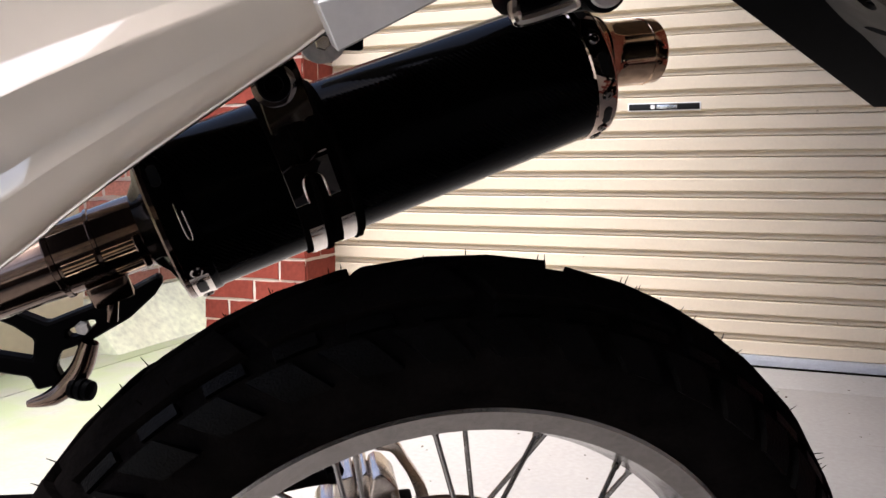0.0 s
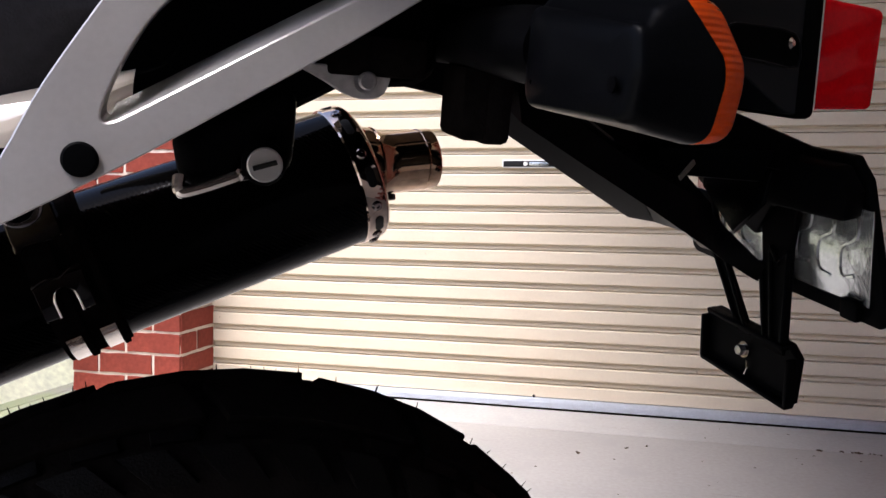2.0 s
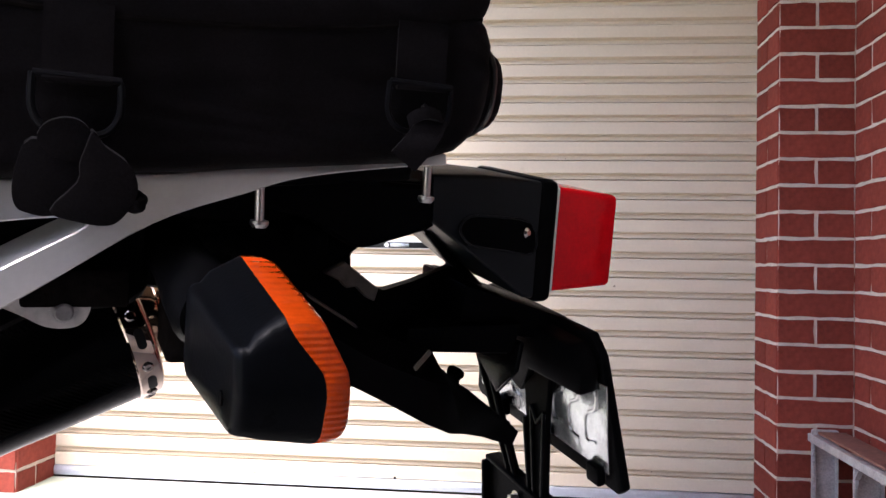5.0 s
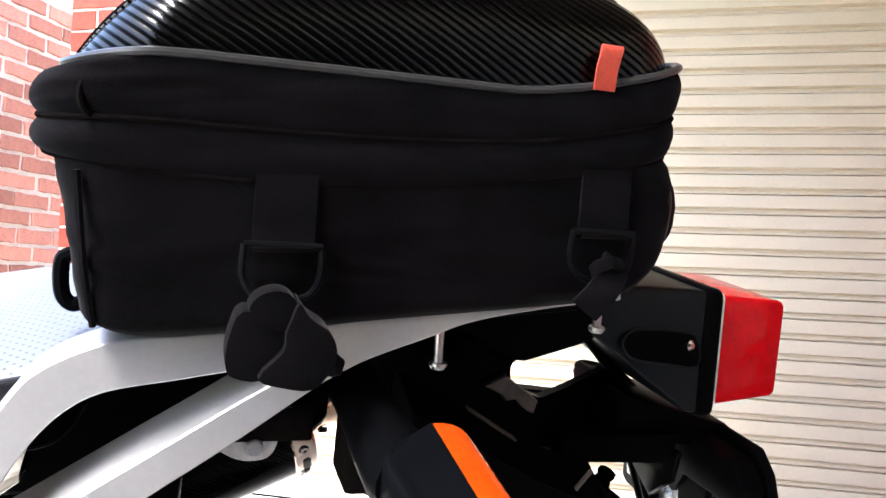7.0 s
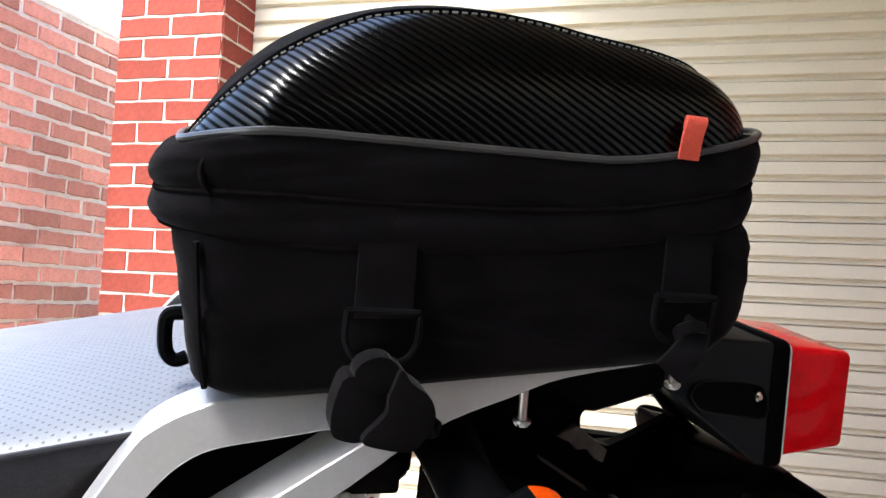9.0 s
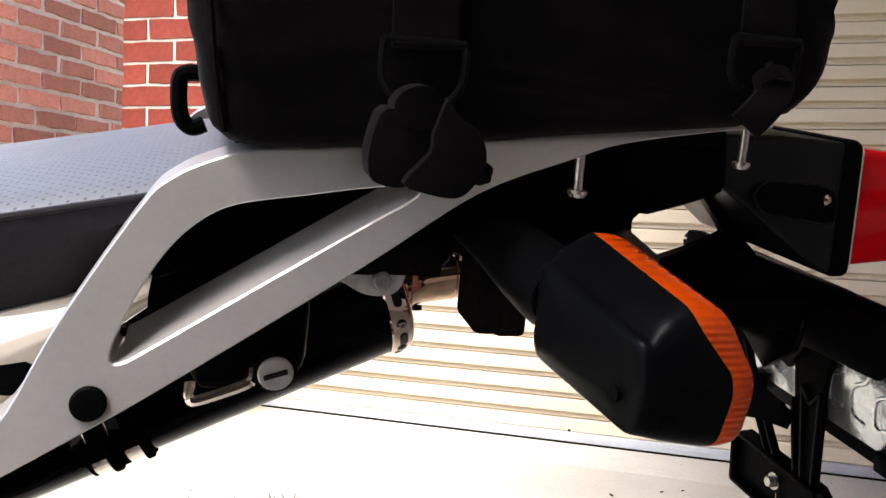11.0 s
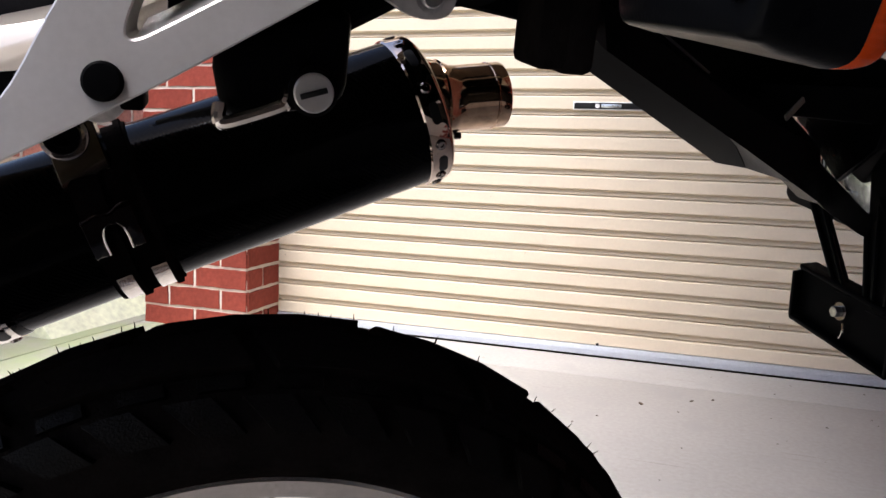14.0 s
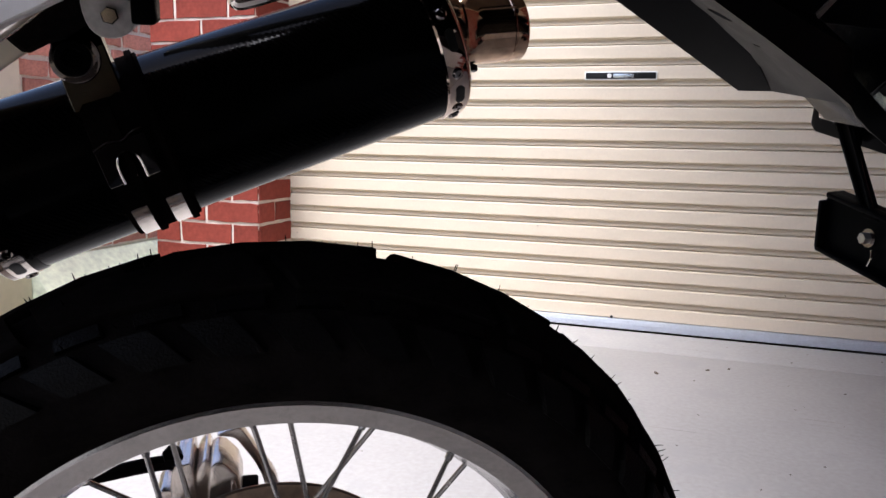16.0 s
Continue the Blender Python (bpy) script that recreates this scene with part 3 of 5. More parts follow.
# thirty-six spokes in four kinds
for kind in range(4):
    side, turn, a = ((-1, 1, radians(-4.8)), (1, 1, radians(1.7)), (-1, -1, radians(16.2)), (1, -1, radians(20.3)))[kind]
    hub_a = a + turn * radians(62)
    foot = Vector((0.042 * math.sin(hub_a), side * 0.033, 0.042 * math.cos(hub_a)))
    head = Vector((0.207 * math.sin(a), side * 0.006, 0.207 * math.cos(a)))
    d = (foot - head).normalized()
    bm = add_tube(bmesh.new(), [foot, head + d * 0.005], 0.0019, 8)
    add_tube(bm, [head + d * 0.0065, head - d * 0.006], 0.0027, 6)
    first = part("spoke", bm, SPOKE_STEEL, wheel)
    for j in range(1, 9):
        ob = new("spoke", first.data)
        ob.parent = wheel
        ob.matrix_local = pose(0, 0, 0, 0, 40 * j, 0)
bm = add_lathe(bmesh.new(), (0, 0, 0), AXLE, [(0.112, 0.048), (0.113, 0.050), (0.112, 0.052), (0.082, 0.052), (0.081, 0.050), (0.082, 0.048), (0.112, 0.048)], 64, False)
disc = part("brake_disc", bm, DISC_STEEL, wheel, "browned steel brake disc")
for k in range(6):
    a = math.pi * k / 3
    part("disc_arm", add_tube(bmesh.new(), [(0.03 * math.sin(a), 0.045, 0.03 * math.cos(a)), (0.085 * math.sin(a + 0.2), 0.050, 0.085 * math.cos(a + 0.2))], 0.006, 8), DISC_STEEL, disc)

# brake caliper, its bracket, the swingarm and hose on the far side


def lump(loop, y0, y1, bevel):
    """A cast piece with a rounded rim, its outline in the fore-and-aft plane."""
    bm = bmesh.new()
    return add_plate(bm, [loop], lambda x, z: (x, y0, z), lambda x, z: (x, y1, z), bevel, 3)


caliper = part("brake_caliper", lump(smooth_line([(-0.062, 0.062), (-0.063, 0.100), (-0.058, 0.118), (-0.050, 0.120), (-0.048, 0.062)], 3, True), 0.070, 0.110, 0.004), CAST_ALLOY, bike, "silver cast brake caliper")
part("caliper_half", lump([(-0.052, 0.058), (-0.051, 0.112), (-0.049, 0.124), (-0.044, 0.127), (-0.038, 0.125), (-0.029, 0.114), (-0.026, 0.102), (-0.026, 0.058)], 0.060, 0.098, 0.005), CAST_ALLOY, caliper)
part("caliper_rib", lump([(-0.036, 0.060), (-0.034, 0.110), (-0.032, 0.112), (-0.030, 0.108), (-0.030, 0.060)], 0.057, 0.062, 0.0015), CAST_ALLOY, caliper)
part("piston_housing", lump(smooth_line([(-0.078, 0.055), (-0.079, 0.100), (-0.076, 0.120), (-0.068, 0.123), (-0.062, 0.118), (-0.061, 0.055)], 3, True), 0.066, 0.112, 0.006), CAST_ALLOY, caliper)
part("slide_boot", lump(smooth_line([(-0.094, 0.050), (-0.092, 0.085), (-0.088, 0.096), (-0.082, 0.098), (-0.078, 0.092), (-0.078, 0.050)], 3, True), 0.070, 0.100, 0.005), CAST_ALLOY, caliper)
part("banjo_bolt", hexagon(bmesh.new(), (-0.075, 0.085, 0.112), (-0.2, -0.5, 1), 0.008, 0.018), BLACK_PLASTIC, caliper)
part("pad_pin", add_box(bmesh.new(), (-0.032, 0.060, 0.078), (-0.014, 0.090, 0.094), 0.002), BLACK_PLASTIC, caliper)
part("hose", add_tube(bmesh.new(), smooth_line([(-0.07, 0.08, 0.118), (-0.10, 0.085, 0.112), (-0.16, 0.09, 0.100), (-0.24, 0.09, 0.105), (-0.34, 0.09, 0.11)]), 0.006, 10), RUBBER, caliper, "black rubber brake hose")
part("caliper_bracket", lump(smooth_line([(-0.045, 0.134), (-0.033, 0.139), (-0.026, 0.138), (-0.015, 0.119), (-0.006, 0.104), (0.001, 0.088), (0.003, 0.060), (-0.010, 0.060), (-0.009, 0.085), (-0.016, 0.106), (-0.024, 0.120), (-0.032, 0.131)], 3, True), 0.086, 0.096, 0.0015), CAST_ALLOY, bike, "curved alloy caliper bracket")
for side in (1,):
    bm = add_block(bmesh.new(), [(-0.42, side * 0.085, 0.02), (0.05, side * 0.085, -0.03), (0.05, side * 0.115, -0.03), (-0.42, side * 0.115, 0.02), (-0.42, side * 0.085, 0.09), (0.05, side * 0.085, 0.03), (0.05, side * 0.115, 0.03), (-0.42, side * 0.115, 0.09)], 0.008)
    part("swingarm", bm, CAST_ALLOY, bike, "alloy swingarm")

# muffler on the far side
MU_A, MU_U = Vector((-0.15, 0.1272, 0.3326)), Vector((0.9313, 0.1563, 0.3290)).normalized()


def on_axis(s):
    return MU_A + MU_U * s


def around(s, angle, r):
    """A place on the muffler; angle 0 looks to the viewer's side, 90 up."""
    side = (Vector((0, -1, 0)) - MU_U * MU_U.dot(Vector((0, -1, 0)))).normalized()
    up = MU_U.cross(side) * -1
    a = radians(angle)
    return on_axis(s) + (side * math.cos(a) + up * math.sin(a)) * r


muffler = part("muffler", add_lathe(bmesh.new(), MU_A, MU_U, [(0.045, -0.050), (0.0575, -0.046), (0.0587, -0.032), (0.0587, 0.285), (0.0575, 0.295), (0.040, 0.298)], 64), CARBON, bike, "black carbon muffler sleeve")
ring_r = part("end_cap", add_lathe(bmesh.new(), MU_A, MU_U, [(0.0590, 0.2815), (0.0602, 0.2828), (0.0602, 0.2980), (0.0592, 0.3005), (0.0560, 0.3030), (0.046, 0.3050), (0.034, 0.3080)], 64), MIRROR_STEEL, muffler, "polished steel end cap")


def cap_fittings(parent, s_rivet, s_slot, angles, r):
    """Rivets and the dark round-ended slots between them, round a collar."""
    for ang in angles:
        p, q = around(s_rivet, ang, r), around(s_rivet, ang, r + 0.002)
        part("rivet", add_lathe(bmesh.new(), p, q - p, [(0.0044, 0), (0.0044, 0.0008), (0.0032, 0.0018), (0.0016, 0.0018), (0.0014, 0.0008)], 16), DULL_CHROME, parent)
        loop = [(s_slot + 0.0036 * math.cos(a), ang - 19 + (4.6 if math.sin(a) > 0 else -4.6) + 3.6 * math.sin(a)) for a in [2 * math.pi * (k + 0.5) / 16 for k in range(16)]]
        part("slot", add_plate(bmesh.new(), [loop], lambda s, a: around(s, a, r - 0.001), lambda s, a: around(s, a, r + 0.0006)), LABEL_BLACK, parent)


cap_fittings(ring_r, 0.2905, 0.2915, (-18, -52, 25, 70, 115, 160, 205, 250, 290), 0.0602)
TIP_O, TIP_U = Vector((0.138, 0.170, 0.438)), Vector((0.980, 0.150, 0.110)).normalized()
tip = part("tailpipe", add_lathe(bmesh.new(), TIP_O, TIP_U, [(0.034, -0.012), (0.0335, -0.001), (0.0322, 0.003), (0.0330, 0.0045), (0.0318, 0.0065), (0.0292, 0.011), (0.0276, 0.015), (0.0270, 0.021), (0.0270, 0.047), (0.0276, 0.0475), (0.0276, 0.0482), (0.0270, 0.049), (0.0270, 0.058), (0.0262, 0.0595), (0.0250, 0.0595), (0.0242, 0.055), (0.0242, 0.010)], 48, False), HEAT_STEEL, muffler, "heat-tinted steel tailpipe")
part("screw", hexagon(bmesh.new(), TIP_O + TIP_U * 0.020 + Vector((0, -0.012, -0.0255)), (0, -0.4, -1), 0.0042, 0.005), LABEL_BLACK, tip)
# polished collar, its dark reflections given as a black surface
front = part("front_ring", add_lathe(bmesh.new(), MU_A, MU_U, [(0.0590, -0.029), (0.0600, -0.0305), (0.0600, -0.049), (0.0595, -0.0495)], 64, False), CARBON, muffler, "steel front collar in the black it mirrors")
part("front_edge", add_lathe(bmesh.new(), MU_A, MU_U, [(0.0595, -0.0487), (0.0604, -0.0495), (0.0604, -0.0525), (0.0590, -0.0540), (0.0575, -0.0540)], 64, False), PIPE_STEEL, muffler, "thin steel edge of the collar")
part("front_cover", add_lathe(bmesh.new(), MU_A, MU_U, [(0.0580, -0.0535), (0.050, -0.056), (0.036, -0.060), (0.0270, -0.067)], 48, False), CARBON, muffler, "black front cover")
# added bright patch: the ground's reflection along the collar's underside
arc = [-94 + 6 * k for k in range(11)]
part("collar_plate", add_plate(bmesh.new(), [[(-0.0487, a) for a in arc] + [(-0.0350, a) for a in reversed(arc)]], lambda q, a: around(q, a, 0.0597), lambda q, a: around(q, a, 0.0606)), CHROME, muffler, "bright patch for the ground mirrored in the collar")
cap_fittings(front, -0.042, -0.0425, (-29, -74, 61, 106, 151, 196), 0.0606)
slit = [(-0.0375, 20), (-0.0378, 12), (-0.0378, 2), (-0.0372, -4), (-0.0355, -6), (-0.0343, -4), (-0.0340, 2), (-0.0342, 14)]
part("slit_rim", add_tube(bmesh.new(), smooth_line([around(s, a, 0.0602) for s, a in slit], 3), 0.0006, 6), DULL_CHROME, front)
# mounting clamp: rubber band with two bright straps
part("clamp_rubber", add_lathe(bmesh.new(), MU_A, MU_U, [(0.0588, 0.036), (0.0612, 0.0365), (0.0612, 0.082), (0.0588, 0.0825)], 64, False), RUBBER, muffler, "black rubber clamp sleeve")
for s in (0.040, 0.064):
    arc = [-84 + 6 * k for k in range(10)]
    part("clamp_strap", add_plate(bmesh.new(), [[(s, a) for a in arc] + [(s + 0.011, a) for a in reversed(arc)]], lambda q, a: around(q, a, 0.0610), lambda q, a: around(q, a, 0.0624)), CHROME, muffler, "bright steel clamp strap")
    part("strap_edge", add_lathe(bmesh.new(), MU_A, MU_U, [(0.0612, s + 0.0108), (0.0640, s + 0.0112), (0.0640, s + 0.0155), (0.0612, s + 0.0160)], 64, False), RUBBER, muffler)
tilt = lambda x, z: 0.064 + 0.22 * (z - 0.42)
lug = part("clamp_lug", side_plate(bmesh.new(), [[(-0.119, 0.389), (-0.1155, 0.3895), (-0.1135, 0.3940), (-0.1005, 0.3985), (-0.0985, 0.3985), (-0.0945, 0.4015), (-0.0910, 0.4020), (-0.0915, 0.406), (-0.1020, 0.434), (-0.105, 0.440), (-0.122, 0.443), (-0.131, 0.430), (-0.1310, 0.424)]], tilt, lambda x, z: tilt(x, z) + 0.010, 0.0010), DARK_MIRROR, bike, "dark steel muffler mounting lug")
part("bolt_washer", add_lathe(bmesh.new(), (-0.117, 0.064, 0.421), (0, -1, 0.22), [(0.0146, 0), (0.0146, 0.002), (0.0115, 0.003)], 24), DULL_CHROME, lug)
part("bolt", add_lathe(bmesh.new(), (-0.117, 0.062, 0.421), (0, -1, 0.22), [(0.0108, 0), (0.0108, 0.006), (0.0098, 0.0072), (0.0062, 0.0072), (0.0058, 0.003), (0.0, 0.003)], 24, False), BLACK_PLASTIC, lug)
part("bracket_plate", side_plate(bmesh.new(), [[(-0.152, 0.441), (-0.136, 0.4265), (-0.124, 0.4330), (-0.103, 0.4440), (-0.100, 0.4480), (-0.100, 0.478), (-0.160, 0.478)]], 0.030, 0.042, 0.003), RUBBER, lug)
part("boss", side_plate(bmesh.new(), [smooth_line([(-0.101, 0.447), (-0.094, 0.4395), (-0.083, 0.4395), (-0.075, 0.447), (-0.073, 0.458), (-0.101, 0.462)], 3, True)], 0.022, 0.040, 0.003), OLD_ALUMINIUM, lug)
part("boss_nut", hexagon(bmesh.new(), (-0.088, 0.022, 0.451), (0, -1, 0.1), 0.005, 0.004), CHROME, lug)
part("stop", add_box(bmesh.new(), (-0.077, 0.018, 0.447), (-0.064, 0.044, 0.472), 0.002), BLACK_PLASTIC, lug)
part("bracket_arm", add_tube(bmesh.new(), smooth_line([(-0.122, 0.068, 0.440), (-0.135, 0.055, 0.462), (-0.165, 0.03, 0.480), (-0.20, 0.0, 0.50)]), 0.016, 10), BLACK_PLASTIC, lug)
# notched bright tab on the near face of the muffler
tab = [(0.0355, 15.0), (0.0690, 15.0), (0.0690, -9.0), (0.0605, -9.0), (0.0605, 0.0), (0.0590, 5.0), (0.0555, 8.0), (0.0505, 8.0), (0.0470, 5.0), (0.0455, 0.0), (0.0455, -9.0), (0.0355, -9.0)]
clip = part("clamp_tab", add_plate(bmesh.new(), [tab], lambda s, a: around(s, a, 0.0650), lambda s, a: around(s, a, 0.0662), 0.0003, 1), DARK_MIRROR, muffler, "notched bright steel clamp tab")
part("lip", add_tube(bmesh.new(), smooth_line([around(s, a, 0.0666) for s, a in tab[3:11]], 3), 0.0008, 6), CHROME, clip)
part("upper_lip", add_tube(bmesh.new(), smooth_line([around(s, a, 0.0672) for s, a in ((0.0355, 13.0), (0.045, 15.5), (0.054, 14.0), (0.062, 17.0), (0.069, 17.5))], 4), 0.0012, 6), CHROME, clip)

# link pipe ahead of the muffler
pipe = part("link_pipe", add_lathe(bmesh.new(), MU_A, MU_U, [(0.0270, -0.062), (0.0272, -0.080), (0.0270, -0.0955), (0.0280, -0.0960), (0.0280, -0.0985), (0.0268, -0.0990), (0.0260, -0.125), (0.0272, -0.1255), (0.0272, -0.129), (0.0255, -0.130), (0.0245, -0.150), (0.0230, -0.200), (0.0225, -0.300)], 40), PIPE_STEEL, bike, "browned steel exhaust link pipe")
for s0, s1, ang, r in ((-0.122, -0.100, -4, 0.0270), (-0.095, -0.072, -4, 0.0275), (-0.092, -0.070, -42, 0.0245)):
    part("clamp_rod", add_tube(bmesh.new(), [around(s0, ang, r), around(s1, ang, r)], 0.0048, 12), HEAT_STEEL, pipe)
for ang, r in ((-4, 0.0275), (-42, 0.0245)):
    part("clamp_nut", hexagon(bmesh.new(), around(-0.073, ang, r), MU_U, 0.0066, 0.005), PIPE_STEEL, pipe)
bm = bmesh.new()
add_box(bm, (-0.014, -0.008, -0.009), (0.015, 0.008, 0.009), 0.003, Matrix.Translation(around(-0.103, -68, 0.032)) @ pose(0, 0, 0, 0, -19, 9))
add_box(bm, (-0.004, -0.005, -0.018), (0.004, 0.005, 0.0), 0.002, Matrix.Translation(around(-0.104, -76, 0.038)) @ pose(0, 0, 0, 0, 6, 9))
part("pipe_clamp", bm, PIPE_STEEL, pipe, "steel pipe clamp with its bolt")

# foot-rest hanger and heel guard on the far side
hang = part("footrest_hanger", side_plate(bmesh.new(), [[(-0.213, 0.256), (-0.235, 0.244), (-0.258, 0.234), (-0.300, 0.217), (-0.325, 0.230), (-0.360, 0.247), (-0.360, 0.234), (-0.325, 0.215), (-0.311, 0.203), (-0.314, 0.186), (-0.360, 0.197), (-0.360, 0.180), (-0.318, 0.170), (-0.314, 0.158), (-0.291, 0.163), (-0.297, 0.178), (-0.292, 0.192), (-0.269, 0.200), (-0.237, 0.219), (-0.216, 0.239), (-0.209, 0.250)], [(-0.285, 0.2105), (-0.266, 0.2195), (-0.262, 0.217), (-0.266, 0.211), (-0.281, 0.2035), (-0.286, 0.2055)]], 0.172, 0.184, 0.002), BLACK_PLASTIC, bike, "black footrest hanger with a heel guard")
part("footrest_pin", add_tube(bmesh.new(), smooth_line([(-0.268, 0.168, 0.202), (-0.275, 0.166, 0.182), (-0.285, 0.164, 0.168), (-0.299, 0.162, 0.157), (-0.318, 0.160, 0.153)], 4), [0.0072 + 0.002 * math.sin(math.pi * min(1.0, k / 12)) - 0.0045 * max(0.0, (k - 12) / 4) for k in range(17)], 12), PIPE_STEEL, hang, "browned steel footrest pin")
part("knob", add_lathe(bmesh.new(), (-0.283, 0.159, 0.166), (0.9, -0.4, 0), [(0.006, 0), (0.0085, 0.001), (0.0085, 0.005), (0.007, 0.0055), (0.007, 0.0075), (0.0092, 0.008), (0.0092, 0.012), (0.0076, 0.0125), (0.0076, 0.0140), (0.0088, 0.0145), (0.0080, 0.018), (0.004, 0.019)], 20), BLACK_PLASTIC, hang, "ribbed black rubber knob")
part("slot_bolt", hexagon(bmesh.new(), (-0.273, 0.176, 0.213), (0, -1, 0), 0.006, 0.008), STEEL, hang)

# luggage rack
RACK_Y = lambda x, z: -0.178 + 0.35 * (z - 0.49)
outer = smooth_line([(-0.101, 0.475), (-0.083, 0.484), (-0.064, 0.519), (-0.036, 0.562), (-0.024, 0.574), (-0.007, 0.582), (0.010, 0.586), (0.054, 0.590), (0.107, 0.5955), (0.153, 0.602), (0.223, 0.6115), (0.256, 0.6158)], 5)
lower = smooth_line([(0.256, 0.6098), (0.223, 0.606), (0.175, 0.598), (0.147, 0.589), (0.104, 0.573), (0.052, 0.541), (-0.023, 0.497), (-0.052, 0.481), (-0.094, 0.459)], 5)
hole = smooth_line([(-0.0445, 0.506), (-0.043, 0.514), (-0.036, 0.529), (-0.026, 0.545), (-0.014, 0.557), (0.001, 0.5645), (0.028, 0.569), (0.054, 0.573), (0.070, 0.574), (0.076, 0.571), (0.052, 0.5572), (0.012, 0.5345), (-0.012, 0.5208), (-0.034, 0.5083), (-0.041, 0.5050)], 4, True)
on_ledge = lambda x, z: -0.042 < x < 0.073 and abs(z - 0.505 - 0.564 * (x + 0.041)) < 0.004
draft = lambda x, z: z + (0.0052 if on_ledge(x, z) else 0.0)
rack = part("luggage_rack", add_plate(bmesh.new(), [outer + lower, hole], lambda x, z: (x, RACK_Y(x, z), z), lambda x, z: (x, RACK_Y(x, z) + 0.030, draft(x, z)), 0.0016, 1), RACK_SILVER, bike, "silver cast alloy luggage rack rail", 25)
part("luggage_rack", side_plate(bmesh.new(), [outer + lower, hole], lambda x, z: -RACK_Y(x, z), lambda x, z: -RACK_Y(x, z) - 0.013, 0.0016), RACK_SILVER, bike, "silver cast alloy luggage rack rail")
part("plug", add_lathe(bmesh.new(), (-0.0515, -0.177, 0.4908), (0, -1, 0.3), [(0.0067, 0), (0.0067, 0.0022), (0.0056, 0.0034), (0.002, 0.0037)], 24), BLACK_PLASTIC, rack, "black plastic plug")
part("plug", add_lathe(bmesh.new(), (-0.0915, -0.122, 0.4815), (0, -1, 0.3), [(0.0108, 0), (0.0108, 0.005), (0.0080, 0.007)], 24), BLACK_PLASTIC, rack, "black plastic plug")
for x, y, z in ((0.154, -0.138, 0.592), (0.253, -0.118, 0.607)):
    bm = add_tube(bmesh.new(), [(x, y, z), (x + 0.001, y, z - 0.019)], 0.0024, 12)
    add_lathe(bm, (x + 0.001, y, z - 0.017), (0, 0, -1), [(0.0046, 0), (0.0048, 0.0015), (0.0035, 0.0034)], 16)
    part("bolt", bm, STEEL, rack, "zinc-plated bolt hanging under the rail")

part("rack_plate", add_block(bmesh.new(), [(0.0, -0.115, 0.572), (0.245, -0.115, 0.598), (0.245, 0.115, 0.598), (0.0, 0.115, 0.572), (0.0, -0.115, 0.5875), (0.245, -0.115, 0.6110), (0.245, 0.115, 0.6110), (0.0, 0.115, 0.5875)], 0.002), BLACK_PLASTIC, rack, "black carrier plate under the bag")
# tail body under the rack, with its opening
TAIL_Y = lambda x, z: -0.041 + 0.045 * min(1.0, max(0.0, (x - 0.240) / 0.105))
tail_out = [(-0.16, 0.500), (-0.02, 0.520), (0.05, 0.535), (0.096, 0.520), (0.130, 0.515), (0.190, 0.505), (0.225, 0.494), (0.262, 0.477), (0.300, 0.470), (0.345, 0.468), (0.378, 0.470), (0.378, 0.502), (0.345, 0.530), (0.345, 0.594), (0.320, 0.594), (0.256, 0.590), (0.251, 0.5972), (0.205, 0.599), (0.154, 0.592), (0.09, 0.560), (0.00, 0.555), (-0.05, 0.545), (-0.16, 0.535)]
tail_hole = [(0.2405, 0.5405), (0.247, 0.5445), (0.262, 0.5490), (0.285, 0.5530), (0.3015, 0.5548), (0.3070, 0.5520), (0.3380, 0.5248), (0.330, 0.5225), (0.300, 0.5160), (0.2725, 0.5120), (0.2620, 0.5165), (0.2450, 0.5245), (0.2420, 0.5300)]
far_side = [(0.20, 0.530), (0.262, 0.492), (0.300, 0.470), (0.333, 0.462), (0.345, 0.474), (0.345, 0.486), (0.26, 0.496), (0.23, 0.53), (0.20, 0.56)]
tail = part("tail_body", side_plate(bmesh.new(), [tail_out, tail_hole], TAIL_Y, lambda x, z: TAIL_Y(x, z) + 0.012, 0.0025), BLACK_PLASTIC, bike, "black plastic tail body with an opening")
part("upper_beam", side_plate(bmesh.new(), [[(0.100, 0.560), (0.154, 0.574), (0.205, 0.564), (0.2360, 0.5470), (0.2460, 0.5460), (0.262, 0.5505), (0.2900, 0.5595), (0.300, 0.566), (0.300, 0.590), (0.256, 0.590), (0.251, 0.5972), (0.205, 0.599), (0.154, 0.592)]], -0.050, -0.020, 0.003), BLACK_PLASTIC, tail)
part("edge_strip", add_tube(bmesh.new(), [(0.3060, -0.016, 0.5525), (0.3375, -0.002, 0.5265)], 0.0022, 8), WORN_PLASTIC, tail)
part("edge_strip", add_tube(bmesh.new(), smooth_line([(0.312, -0.030, 0.5535), (0.322, -0.028, 0.5485), (0.337, -0.026, 0.5385)], 4), 0.0012, 8), WORN_PLASTIC, tail)
part("tail_side", side_plate(bmesh.new(), [far_side], 0.046, 0.062, 0.003), BLACK_PLASTIC, tail)
part("bracket_loop", add_tube(bmesh.new(), smooth_line([(0.342, 0.055, 0.508), (0.346, 0.055, 0.512), (0.356, 0.055, 0.511), (0.368, 0.055, 0.507), (0.358, 0.055, 0.500), (0.347, 0.055, 0.497), (0.343, 0.055, 0.502)], 4, True), 0.0022, 8), PIPING, tail)
part("deck", add_box(bmesh.new(), (0.10, -0.045, 0.574), (0.34, 0.045, 0.592), 0.004), BLACK_PLASTIC, tail)
part("crossbar", add_box(bmesh.new(), (0.20, -0.040, 0.512), (0.225, 0.045, 0.560), 0.004), BLACK_PLASTIC, tail)
